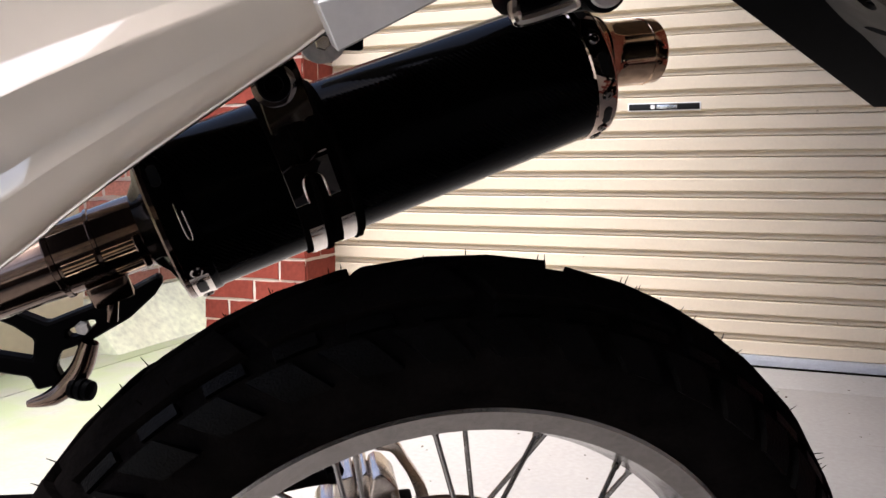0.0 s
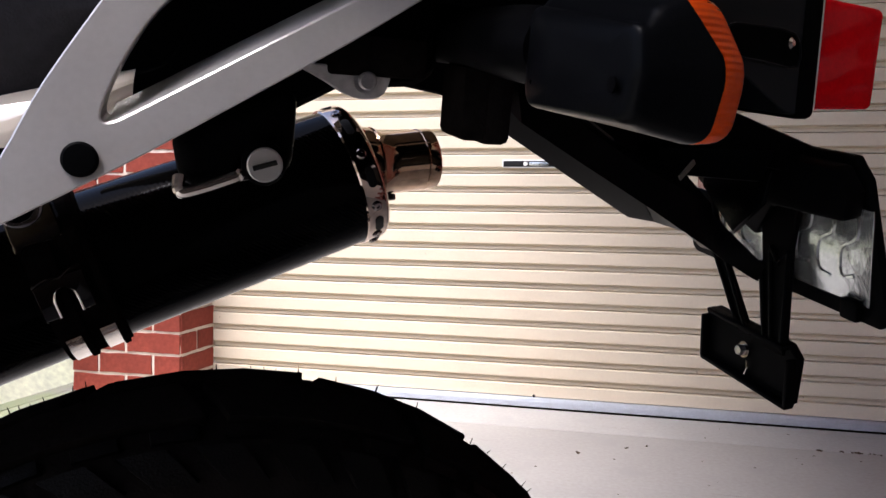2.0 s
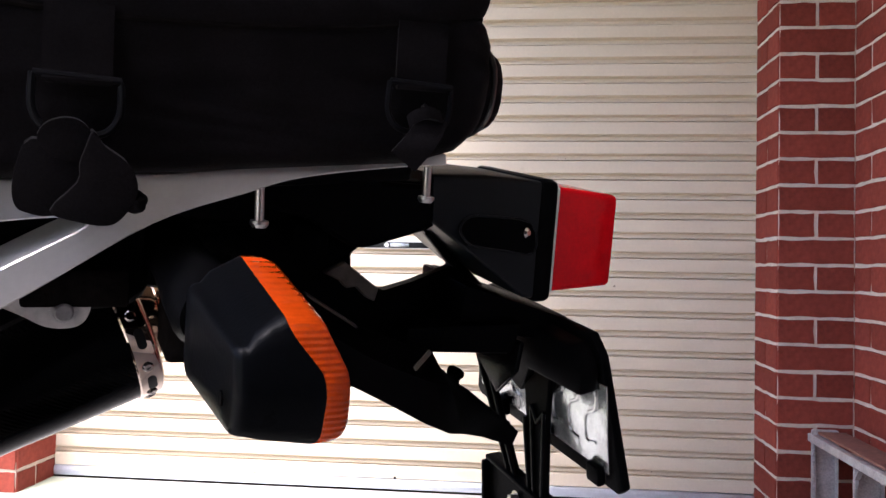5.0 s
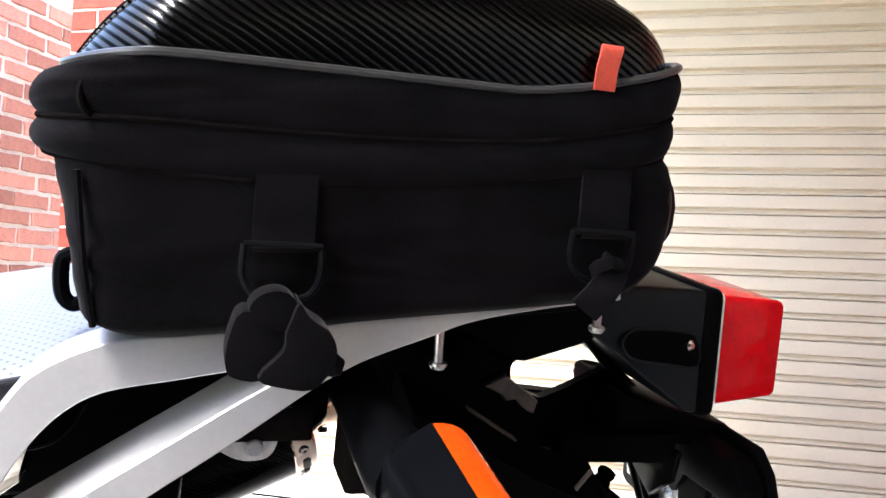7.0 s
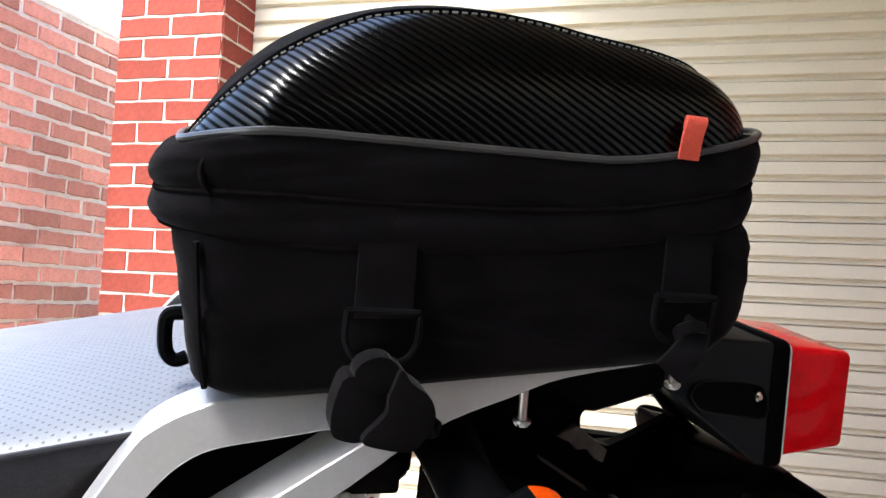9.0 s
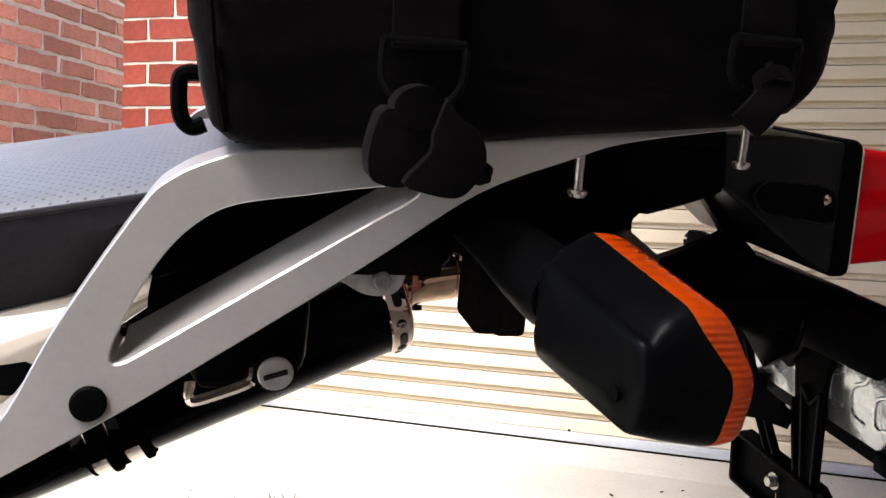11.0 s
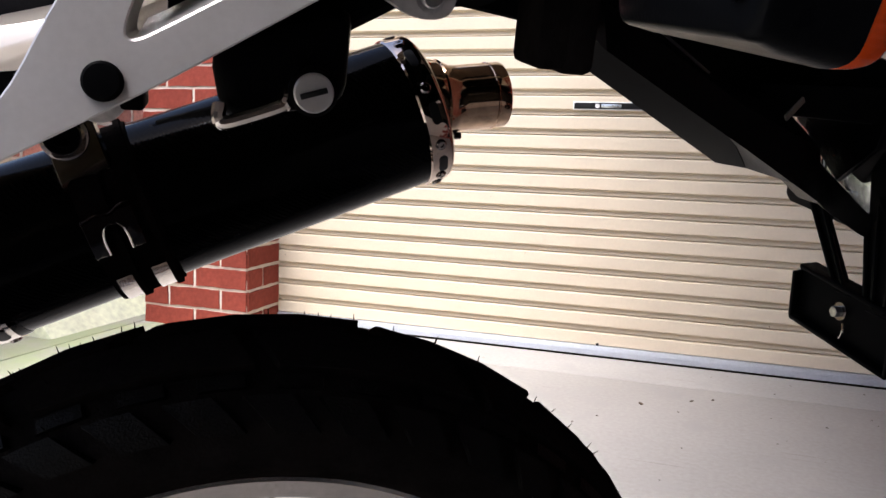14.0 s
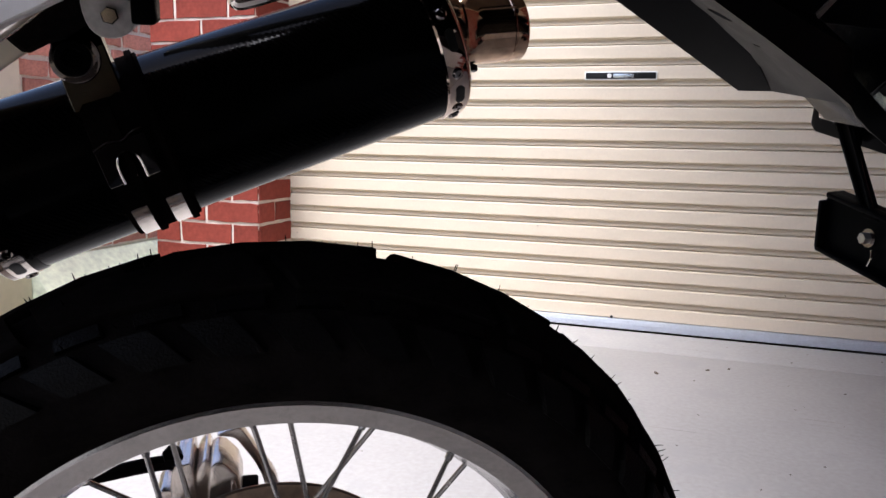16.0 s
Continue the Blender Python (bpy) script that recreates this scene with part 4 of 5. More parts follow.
part("lower_deck", add_block(bmesh.new(), [(0.285, -0.045, 0.472), (0.372, -0.045, 0.468), (0.372, 0.045, 0.468), (0.285, 0.045, 0.474), (0.285, -0.045, 0.490), (0.380, -0.045, 0.492), (0.380, 0.045, 0.492), (0.285, 0.045, 0.490)], 0.003), BLACK_PLASTIC, tail)
part("wire", add_tube(bmesh.new(), smooth_line([(-0.002, -0.110, 0.562), (-0.010, -0.110, 0.544), (-0.017, -0.110, 0.531), (-0.025, -0.110, 0.524), (-0.040, -0.108, 0.519)]), 0.0015, 8), GLOSS_PLASTIC, tail, "thin black cable")
part("undertray", side_plate(bmesh.new(), [[(-0.20, 0.494), (-0.01, 0.494), (0.03, 0.503), (0.057, 0.518), (0.099, 0.522), (0.108, 0.530), (0.108, 0.580), (0.0, 0.575), (-0.05, 0.540), (-0.20, 0.515)]], -0.105, 0.105, 0.003), BLACK_PLASTIC, tail)
# the light falling on this bracket is put into its grey
part("bracket_face", side_plate(bmesh.new(), [[(0.220, 0.529), (0.234, 0.5365), (0.259, 0.5190), (0.257, 0.510), (0.251, 0.5125), (0.243, 0.5200), (0.236, 0.5190), (0.232, 0.5235)]], -0.0490, -0.0425, 0.0008), LIT_GREY, tail, "bracket face in the pale grey of its lit side")
# rear fender: a near skirt that runs down to a blunt tip, and the shell under it
lip = [(0.160, -0.100, 0.5060), (0.200, -0.100, 0.4848), (0.245, -0.100, 0.4615), (0.280, -0.100, 0.4425), (0.300, -0.095, 0.4325), (0.320, -0.078, 0.4235), (0.345, -0.062, 0.4125), (0.372, -0.051, 0.4000), (0.3805, -0.049, 0.3965)]
crest = [(0.160, 0.540), (0.200, 0.5190), (0.245, 0.4935), (0.280, 0.4815), (0.303, 0.475), (0.310, 0.463), (0.340, 0.440), (0.369, 0.419), (0.3845, 0.408)]
rings = []
for low, (x, z) in zip(lip, crest):
    low, top = Vector(low), Vector((x, -0.049, z))
    mid = low.lerp(top, 0.66)
    mid.y = low.y + (top.y - low.y) * 0.22
    join = Vector((low.x, -0.043, max(low.z + 0.001, 0.480 - 0.515 * (low.x - 0.243))))
    rings.append([top, mid, low, low + Vector((0, 0.003, 0.0005)), join, join + Vector((0, 0.002, 0.004)), top + Vector((0, 0.004, -0.002))])
skirt = part("fender_skirt", add_rings(bmesh.new(), rings), BLACK_PLASTIC, tail, "black plastic fender side running to a blunt tip", 30)
near_edge = smooth_line([(0.190, 0.5065), (0.2430, 0.4800), (0.3110, 0.4450), (0.3450, 0.4240)], 6)
far_edge = smooth_line([(0.250, 0.4960), (0.276, 0.4770), (0.292, 0.4680), (0.308, 0.4570), (0.335, 0.4385), (0.351, 0.4180)], 6)


def under_point(u, v, lift=0.0):
    """A place on the fender's underside: u along it, v from the near edge to the far one."""
    i, j = u * (len(near_edge) - 1), u * (len(far_edge) - 1)
    a = near_edge[min(int(i), len(near_edge) - 2)].lerp(near_edge[min(int(i), len(near_edge) - 2) + 1], i - min(int(i), len(near_edge) - 2))
    b = far_edge[min(int(j), len(far_edge) - 2)].lerp(far_edge[min(int(j), len(far_edge) - 2) + 1], j - min(int(j), len(far_edge) - 2))
    p = a.lerp(b, v)
    return Vector((p.x, -0.043 + 0.091 * v, p.y + lift))


border = [(k / 12, 0.0) for k in range(13)] + [(1.0, 0.5)] + [(1 - k / 12, 1.0) for k in range(13)] + [(0.0, 0.5)]
loops = [border]
for u, v, du, dv, tilt_u in ((0.075, 0.14, 0.030, 0.09, 0.0), (0.225, 0.20, 0.050, 0.11, 0.0), (0.395, 0.62, 0.035, 0.17, -0.045), (0.63, 0.61, 0.007, 0.06, 0.0)):
    loops.append([(u + du * math.cos(a) + tilt_u * math.sin(a), v + dv * math.sin(a)) for a in [math.pi * k / 6 for k in range(12)]])
under = part("fender_underside", add_plate(bmesh.new(), loops, under_point, lambda u, v: under_point(u, v, 0.003)), DUSTY_PLASTIC, tail, "dusty black plastic underside of the fender with slots", 40)
rings = []
for x, z, jx, jz in ((0.15, 0.525, 0.16, 0.545), (0.20, 0.4975, 0.21, 0.522), (0.25, 0.470, 0.25, 0.496), (0.30, 0.4425, 0.292, 0.468), (0.33, 0.426, 0.335, 0.4385), (0.359, 0.4100, 0.351, 0.418)):
    low, join = Vector((x, 0.100, z)), Vector((jx, 0.047, jz))
    rings.append([join, low, low + Vector((0, 0.003, 0.005)), join + Vector((0, 0, 0.009))])
part("fender_flange", add_rings(bmesh.new(), rings), BLACK_PLASTIC, tail, "", 30)
part("tip_face", add_block(bmesh.new(), [(0.338, -0.046, 0.4395), (0.384, -0.046, 0.4060), (0.384, 0.026, 0.4020), (0.338, 0.026, 0.4355), (0.338, -0.046, 0.4430), (0.384, -0.046, 0.4090), (0.384, 0.026, 0.4050), (0.338, 0.026, 0.4390)], 0.001), GLOSS_PLASTIC, tail, "glossy black upper face of the fender tip")
# two pale strips drawn as the lit crest edge and the clip's glint
part("edge_strip", add_strap(bmesh.new(), [(0.2069, -0.0545, 0.5170), (0.2430, -0.0545, 0.4950)], (0.15, -0.9, -0.28), 0.0042, 0.0014), LIT_GREY, skirt, "pale strip for the lit skirt edge")
part("clip_face", add_strap(bmesh.new(), [(0.2719, -0.0905, 0.4767), (0.2835, -0.0865, 0.4866)], (0.45, 0.2, -0.6), 0.0036, 0.0012), LIT_GREY, skirt, "pale strip for the glint on the clip")
part("rubber_stop", add_lathe(bmesh.new(), (0.352, 0.010, 0.426), (0.45, 0.0, 0.9), [(0.0070, 0), (0.0075, 0.003), (0.0060, 0.007), (0.0075, 0.010), (0.0070, 0.0135), (0.004, 0.015)], 16), RUBBER, tail, "black rubber stop")
bm = bmesh.new()
for x0, x1, z0 in ((0.115, 0.132, 0.498), (0.126, 0.143, 0.4965)):
    add_box(bm, (x0, -0.128, z0), (x1, -0.092, 0.535), 0.004)
part("connector", bm, RUBBER, tail, "black rubber wiring connector")
# cast lug below the rail
lug2 = part("cast_lug", side_plate(bmesh.new(), [smooth_line([(0.036, 0.5295), (0.043, 0.5255), (0.052, 0.521), (0.060, 0.5165), (0.068, 0.5150), (0.076, 0.5165), (0.080, 0.522), (0.079, 0.528), (0.060, 0.530)], 4, True)], -0.118, -0.106, 0.0015), OLD_ALUMINIUM, bike, "grey cast mounting lug", 25)
part("bolt", add_lathe(bmesh.new(), (0.0690, -0.118, 0.524), (0, -1, 0), [(0.0062, 0), (0.0062, 0.0012), (0.0044, 0.0014), (0.0044, 0.0042), (0.0036, 0.0050), (0.0, 0.0050)], 24), STEEL, lug2, "zinc-plated bolt with a washer")
part("cover", add_box(bmesh.new(), (0.050, -0.121, 0.526), (0.098, -0.108, 0.545), 0.002), RUBBER, lug2)

# helmet lock
bm = add_block(bmesh.new(), [(-0.016, -0.132, 0.4705), (0.034, -0.132, 0.478), (0.034, -0.085, 0.478), (-0.016, -0.085, 0.4705), (-0.021, -0.132, 0.500), (0.036, -0.132, 0.520), (0.036, -0.085, 0.520), (-0.021, -0.085, 0.500)], 0.009, 3)
lock = part("helmet_lock", bm, BLACK_PLASTIC, bike, "black helmet lock with a bright key face")
part("lock_barrel", add_lathe(bmesh.new(), (0.020, -0.128, 0.485), (0, -1, 0), [(0.0100, 0), (0.0100, 0.009), (0.0088, 0.0105)], 28), BLACK_PLASTIC, lock)
part("key_face", add_lathe(bmesh.new(), (0.020, -0.1375, 0.485), (0, -1, 0), [(0.0080, 0), (0.0080, 0.0022), (0.0073, 0.0030)], 28), RACK_SILVER, lock, "satin steel key face")
part("key_slot", add_box(bmesh.new(), (-0.0055, -0.0012, -0.0011), (0.0055, 0.0004, 0.0011), 0.0003, Matrix.Translation((0.020, -0.1405, 0.485)) @ pose(0, 0, 0, 0, -17, 0)), LABEL_BLACK, lock)
part("latch_bar", add_tube(bmesh.new(), smooth_line([(-0.0165, -0.130, 0.477), (-0.0165, -0.134, 0.4725), (-0.013, -0.135, 0.4712), (0.006, -0.135, 0.4778), (0.009, -0.134, 0.480), (0.010, -0.130, 0.483)]), 0.0030, 10), CHROME, lock, "bright steel latch bar")

# seat and side panel
def seat_ring(x):
    z = 0.549 + 0.20 * (x + 0.095)
    top = [(-0.125, 0.0), (-0.118, 0.004), (-0.100, 0.0068), (-0.06, 0.0108), (0.0, 0.0130), (0.06, 0.0108), (0.100, 0.0068), (0.118, 0.004), (0.125, 0.0)]
    return z, top


bm = bmesh.new()
rows = []
for k in range(16):
    x = -0.36 + 0.024 * k
    z, top = seat_ring(x)
    rows.append([Vector((x, y, z + dz)) for y, dz in top])
add_rings(bm, rows, False, False)
seat = part("seat", bm, SEAT_TOP, bike, "grey perforated vinyl seat top", 60)
bm = bmesh.new()
rows = []
for k in range(16):
    x = -0.36 + 0.024 * k
    z, _ = seat_ring(x)
    f = min(1.0, max(0.0, (x + 0.065) / 0.04))
    lowz = (0.505 + 0.26 * (x + 0.095)) * (1 - f) + (z - 0.006) * f
    rows.append([Vector((x, y, zz)) for y, zz in ((-0.1255, z), (-0.127, max(lowz + 0.001, z - 0.010)), (-0.124, (z + lowz) / 2), (-0.114, lowz), (0.114, lowz), (0.124, (z + lowz) / 2), (0.127, max(lowz + 0.001, z - 0.010)), (0.1255, z))])
add_rings(bm, rows, True, True)
part("seat_side", bm, SEAT_SIDE, seat, "black vinyl seat side")
for s in (-1, 1):
    part("seam", add_tube(bmesh.new(), [(x, s * 0.1262, seat_ring(x)[0] + 0.0005) for x in [-0.36 + 0.02 * k for k in range(19)]], 0.0016, 8), SEAT_SIDE, seat)


def panel(side):
    low = smooth_line([(-0.52, 0.235), (-0.40, 0.270), (-0.30, 0.312), (-0.227, 0.363), (-0.204, 0.382), (-0.169, 0.408), (-0.126, 0.438), (-0.095, 0.460), (-0.036, 0.508)], 4)
    high = smooth_line([(-0.52, 0.395), (-0.40, 0.425), (-0.30, 0.452), (-0.227, 0.470), (-0.204, 0.476), (-0.169, 0.486), (-0.126, 0.497), (-0.095, 0.506), (-0.0345, 0.5225)], 4)
    rows = []
    for a, b in zip(low, high):
        row = []
        fade = min(1.0, max(0.0, (-a.x - 0.11) / 0.16))
        for t, flat, crease in ((0.0, -0.014, -0.014), (0.02, -0.0075, -0.0075), (0.05, -0.002, -0.002), (0.09, 0.001, 0.002), (0.14, 0.0035, 0.0060), (0.20, 0.0055, 0.0105), (0.26, 0.0068, 0.0130), (0.275, 0.0070, 0.0126), (0.36, 0.0084, 0.0062), (0.375, 0.0086, 0.0060), (0.48, 0.0096, 0.0100), (0.60, 0.0102, 0.0160), (0.635, 0.0102, 0.0165), (0.65, 0.0100, 0.0158), (0.745, 0.0090, 0.0035), (0.76, 0.0086, 0.0028), (0.88, 0.0060, 0.0010), (1.0, 0.0, -0.002)):
            bulge = flat + (crease - flat) * fade
            row.append(Vector((a.x + (b.x - a.x) * t, side * (0.118 + bulge + 0.05 * max(0, -a.x - 0.12)), a.y + (b.y - a.y) * t)))
        rows.append([*row, *[v - Vector((0, side * 0.006, 0)) for v in reversed(row)]])
    return add_rings(bmesh.new(), rows)


for s in (-1, 1):
    part("side_panel", panel(s), PANEL_WHITE, bike, "glossy white plastic side panel", 24)

# turn indicators
def corner_loop(corners, k=5):
    """A closed outline of (across, up) pairs with rounded corners; each corner is (across, up, radius)."""
    out = []
    n = len(corners)
    for i, (a, b, r) in enumerate(corners):
        p, q, s = (Vector((c[0], c[1])) for c in (corners[i - 1], corners[i], corners[(i + 1) % n]))
        u, v = (p - q).normalized(), (s - q).normalized()
        for j in range(k):
            t = j / (k - 1)
            out.append(q + u * r * (1 - t) ** 2 + v * r * t ** 2)
    return out


def indicator(side):
    """A tapered black housing, its front and end faces meeting in soft ridges, with an amber lens to the rear."""
    rim_loop = corner_loop([(0.1990, 0.5715, 0.010), (0.2790, 0.5640, 0.008), (0.2850, 0.5410, 0.006), (0.2795, 0.5172, 0.008), (0.2010, 0.5195, 0.010)], 7)
    front_loop = corner_loop([(0.2060, 0.5610, 0.008), (0.2790, 0.5540, 0.0045), (0.2820, 0.5400, 0.002), (0.2795, 0.5230, 0.006), (0.2075, 0.5225, 0.009)], 7)
    mid = sum(front_loop, Vector((0, 0))) / len(front_loop)
    x_back = lambda p: 0.1335 + 0.0060 * (0.560 - p.y) / 0.040 + 0.0045 * max(0.0, (p.x - 0.268) / 0.015) * min(1.0, max(0.0, (0.566 - p.y) / 0.020))
    x_rim = lambda p: x_back(p) + 0.0050 * max(0.0, (p.x - 0.266) / 0.017) * min(1.0, max(0.0, (0.560 - p.y) / 0.012))
    x_front = lambda p: 0.1115 + 0.0058 * (p.x - 0.205) / 0.075
    place = lambda x, p: Vector((x, side * p.x, p.y))
    rings = [[place(x_front(p) + dx, mid + (p - mid) * s) for p in front_loop] for dx, s in ((-0.0012, 0.5), (-0.0008, 0.86), (-0.0003, 0.93), (0.0008, 0.978), (0.0023, 1.003), (0.0042, 1.016))]
    for t in (0.4, 0.7, 0.97, 1.0):
        rings.append([place(x_front(p) + (x_rim(q) - x_front(p)) * t, p.lerp(q, t ** 0.9)) for p, q in zip(front_loop, rim_loop)])
    body = part("indicator", add_rings(bmesh.new(), rings), SATIN_PLASTIC, bike, "black plastic turn indicator with an amber lens", 60)
    middle = sum(rim_loop, Vector((0, 0))) / len(rim_loop)
    rows = []
    for dx, s in ((0.0, 0.992), (0.0012, 1.0), (0.0055, 0.998), (0.0090, 0.985), (0.0120, 0.955), (0.0142, 0.90), (0.0156, 0.81), (0.0164, 0.62), (0.0168, 0.30)):
        rows.append([place(x_rim(p) + (x_back(p) - x_rim(p) + 0.0168) * dx / 0.0168, middle + (p - middle) * s) for p in rim_loop])
    part("lens", add_rings(bmesh.new(), rows), AMBER, body, "ribbed amber lens", 70)
    part("drain_hole", add_lathe(bmesh.new(), (0.1150, side * 0.271, 0.5350), (-1, 0, 0), [(0.0028, 0), (0.0028, 0.0008)], 14), BLACK_PLASTIC, body)
    bm = add_lathe(bmesh.new(), (0.122, side * 0.060, 0.550), (0, side, -0.03), [(0.016, 0), (0.015, 0.03), (0.0145, 0.06), (0.0150, 0.085), (0.0160, 0.115), (0.0160, 0.142), (0.013, 0.150)], 24)
    part("stalk", bm, BLACK_PLASTIC, body, "black rubber stalk")


indicator(-1)
indicator(1)

# tail light
def light_ring(x_top, x_low, top, low, y_top, y_low, r=0.004, lean=0.0):
    """A ring round the lamp: narrow at the top, wide at the bottom, leaning back."""
    loop = corner_loop([(-y_top, top, r), (y_top, top, r), (y_low, low, r), (-y_low, low, r)], 5)
    return [Vector((x_low + (x_top - x_low) * (p.y - low) / max(1e-4, top - low), p.x, p.y + lean * (1 - (p.x / y_low) ** 2))) for p in loop]


rings = [light_ring(0.286, 0.288, 0.592, 0.572, 0.040, 0.045, 0.005), light_ring(0.291, 0.291, 0.5965, 0.5650, 0.048, 0.0550, 0.005, 0.003), light_ring(0.330, 0.327, 0.5975, 0.5400, 0.0500, 0.0630, 0.004, 0.005), light_ring(0.368, 0.360, 0.5965, 0.5175, 0.0505, 0.0700, 0.004, 0.004), light_ring(0.378, 0.370, 0.5965, 0.5165, 0.0505, 0.0705, 0.004, 0.003)]
housing = part("tail_light", add_rings(bmesh.new(), rings), LAMP_PLASTIC, bike, "satin black tail light housing with a red lens", 24)
rings = [light_ring(0.3755 + a, 0.3665 + a, 0.5965 + g, 0.5165 - g, 0.0505 + g, 0.0705 + g, 0.006, 0.003) for a, g in ((0.0, -0.001), (0.0008, 0.0012), (0.0030, 0.0022), (0.0105, 0.0020), (0.0135, 0.0010), (0.0140, -0.002))]
part("rim_band", add_rings(bmesh.new(), rings), BLACK_PLASTIC, housing, "", 40)
side_y = lambda x, z: -0.0500 - 0.245 * (0.5965 - z)
recess = smooth_line([(0.3095, 0.5640), (0.3160, 0.5708), (0.3300, 0.5722), (0.3660, 0.5690), (0.3680, 0.5485), (0.3450, 0.5495), (0.3210, 0.5520), (0.3125, 0.5570)], 3, True)
part("recess", side_plate(bmesh.new(), [recess], lambda x, z: side_y(x, z) - 0.0012, lambda x, z: side_y(x, z) + 0.004, 0.0008), BLACK_PLASTIC, housing, "dark screw recess")
part("recess_lip", add_tube(bmesh.new(), [(p[0], side_y(p[0], p[1]) - 0.0012, p[1]) for p in recess] + [(recess[0][0], side_y(*recess[0][:2]) - 0.0012, recess[0][1])], 0.0009, 6), LAMP_PLASTIC, housing)
part("screw", add_lathe(bmesh.new(), (0.3605, -0.0590, 0.5625), (0.3, -1, 0.1), [(0.0038, 0), (0.0038, 0.003), (0.002, 0.0045)], 12), CHROME, housing, "bright screw in the recess")
rings = [light_ring(0.3890 + a, 0.3800 + a, 0.5955, 0.5195, 0.0495, 0.0685, 0.005, 0.002) for a in (0.0, 0.0036)]
part("gasket", add_rings(bmesh.new(), rings), LABEL_WHITE, housing, "pale lens gasket")
rings = [light_ring(0.3925 + 0.0565 * t + e, 0.3835 + 0.0620 * t + e, 0.5940 - 0.0030 * t - g, 0.5210 + 0.0020 * t + g, 0.0480 - 0.0020 * t - g, 0.0670 - 0.0120 * t - g, 0.005, 0.002) for t, e, g in ((0, 0, 0), (0.3, 0, 0), (0.6, 0, 0), (0.93, 0, 0), (0.98, 0, 0.0008), (1.0, 0.0, 0.0030), (1.0, 0.0006, 0.007), (1.0, 0.0008, 0.02))]
part("lens", add_rings(bmesh.new(), rings), RED_LENS, housing, "red tail light lens", 40)

# number plate holder and reflector
NP = Matrix.Translation((0.432, 0.0, 0.435)) @ pose(0, 0, 0, 0, -12, 0)
bm = bmesh.new()
add_plate(bm, [[(-0.112, -0.052), (-0.106, -0.058), (0.106, -0.058), (0.112, -0.052), (0.090, 0.045), (0.078, 0.060), (-0.078, 0.060), (-0.090, 0.045)]], lambda y, z: NP @ Vector((-0.004, y, z)), lambda y, z: NP @ Vector((0.004, y, z)), 0.002)
holder = part("plate_holder", bm, BLACK_PLASTIC, bike, "black number plate holder")
part("number_plate", add_box(bmesh.new(), (-0.006, -0.098, -0.044), (-0.0045, 0.098, 0.026), 0.0005, NP), PLATE_METAL, holder, "bare metal back of a number plate")
for y, h in ((-0.078, 0.004), (-0.056, -0.002), (-0.034, 0.003), (0.030, 0.0), (0.055, 0.002)):
    bm = add_tube(bmesh.new(), smooth_line([NP @ Vector(p) for p in ((-0.006, y + 0.008, 0.018 + h), (-0.006, y - 0.006, 0.017 + h), (-0.006, y - 0.007, 0.004), (-0.006, y + 0.006, -0.006), (-0.006, y + 0.006, -0.026), (-0.006, y - 0.006, -0.028 + h))], 4), 0.0017, 6)
    part("rib", bm, PLATE_METAL, holder)
part("arm", add_block(bmesh.new(), [(0.33, -0.035, 0.485), (0.43, -0.030, 0.470), (0.43, 0.030, 0.470), (0.33, 0.035, 0.485), (0.33, -0.040, 0.520), (0.43, -0.035, 0.492), (0.43, 0.035, 0.492), (0.33, 0.040, 0.520)], 0.004), BLACK_PLASTIC, holder)
part("plate_lamp", add_plate(bmesh.new(), [[(0.088, 0.056), (0.072, 0.020), (0.008, -0.015), (-0.020, 0.017), (-0.090, 0.020), (-0.093, 0.040), (-0.080, 0.056)]], lambda y, z: NP @ Vector((-0.024 + 0.008 * (z < 0.0), y, z)), lambda y, z: NP @ Vector((-0.0066, y, z)), 0.003), BLACK_PLASTIC, holder)
gusset = [(0.378, -0.043, 0.476), (0.378, -0.040, 0.452), (0.396, 0.000, 0.421), (0.384, 0.031, 0.452), (0.378, 0.034, 0.476)]
part("gusset", add_plate(bmesh.new(), [[(p[1], p[2]) for p in gusset]], lambda y, z: (0.380 + 0.35 * max(0.0, 0.452 - z), y, z), lambda y, z: (0.384 + 0.35 * max(0.0, 0.452 - z), y, z), 0.0008, 1), GLOSS_PLASTIC, holder, "black three-cornered gusset")
for y in (-0.085, -0.012, 0.055):
    part("plate_clip", add_box(bmesh.new(), (-0.012, y - 0.008, -0.056), (-0.0045, y + 0.008, -0.040), 0.002, NP), BLACK_PLASTIC, holder)
RF = Matrix.Translation((0.432, 0.004, 0.318)) @ pose(0, 0, 0, 0, -8, 0)
bm = add_plate(bmesh.new(), [[(-0.052, -0.024), (0.052, -0.026), (0.056, 0.016), (0.046, 0.025), (-0.046, 0.025), (-0.056, 0.016)]], lambda y, z: RF @ Vector((-0.002, y, z)), lambda y, z: RF @ Vector((0.006, y, z)), 0.001, 1)
for y0, y1, z0, z1 in ((-0.054, 0.054, -0.026, -0.022), (-0.055, -0.051, -0.024, 0.016), (0.051, 0.055, -0.024, 0.016), (-0.047, 0.047, 0.021, 0.025)):
    add_box(bm, (-0.009, y0, z0), (0.0, y1, z1), 0.001, RF)
refl = part("reflector_holder", bm, BLACK_PLASTIC, bike, "black reflector holder on two struts")
part("washer", add_lathe(bmesh.new(), RF @ Vector((-0.002, 0.004, 0.001)), (-1, 0, 0), [(0.0070, 0), (0.0070, 0.0012)], 20), DULL_CHROME, refl)
part("bolt", hexagon(bmesh.new(), RF @ Vector((-0.003, 0.004, 0.001)), (-1, 0, 0), 0.0046, 0.006), STEEL, refl)
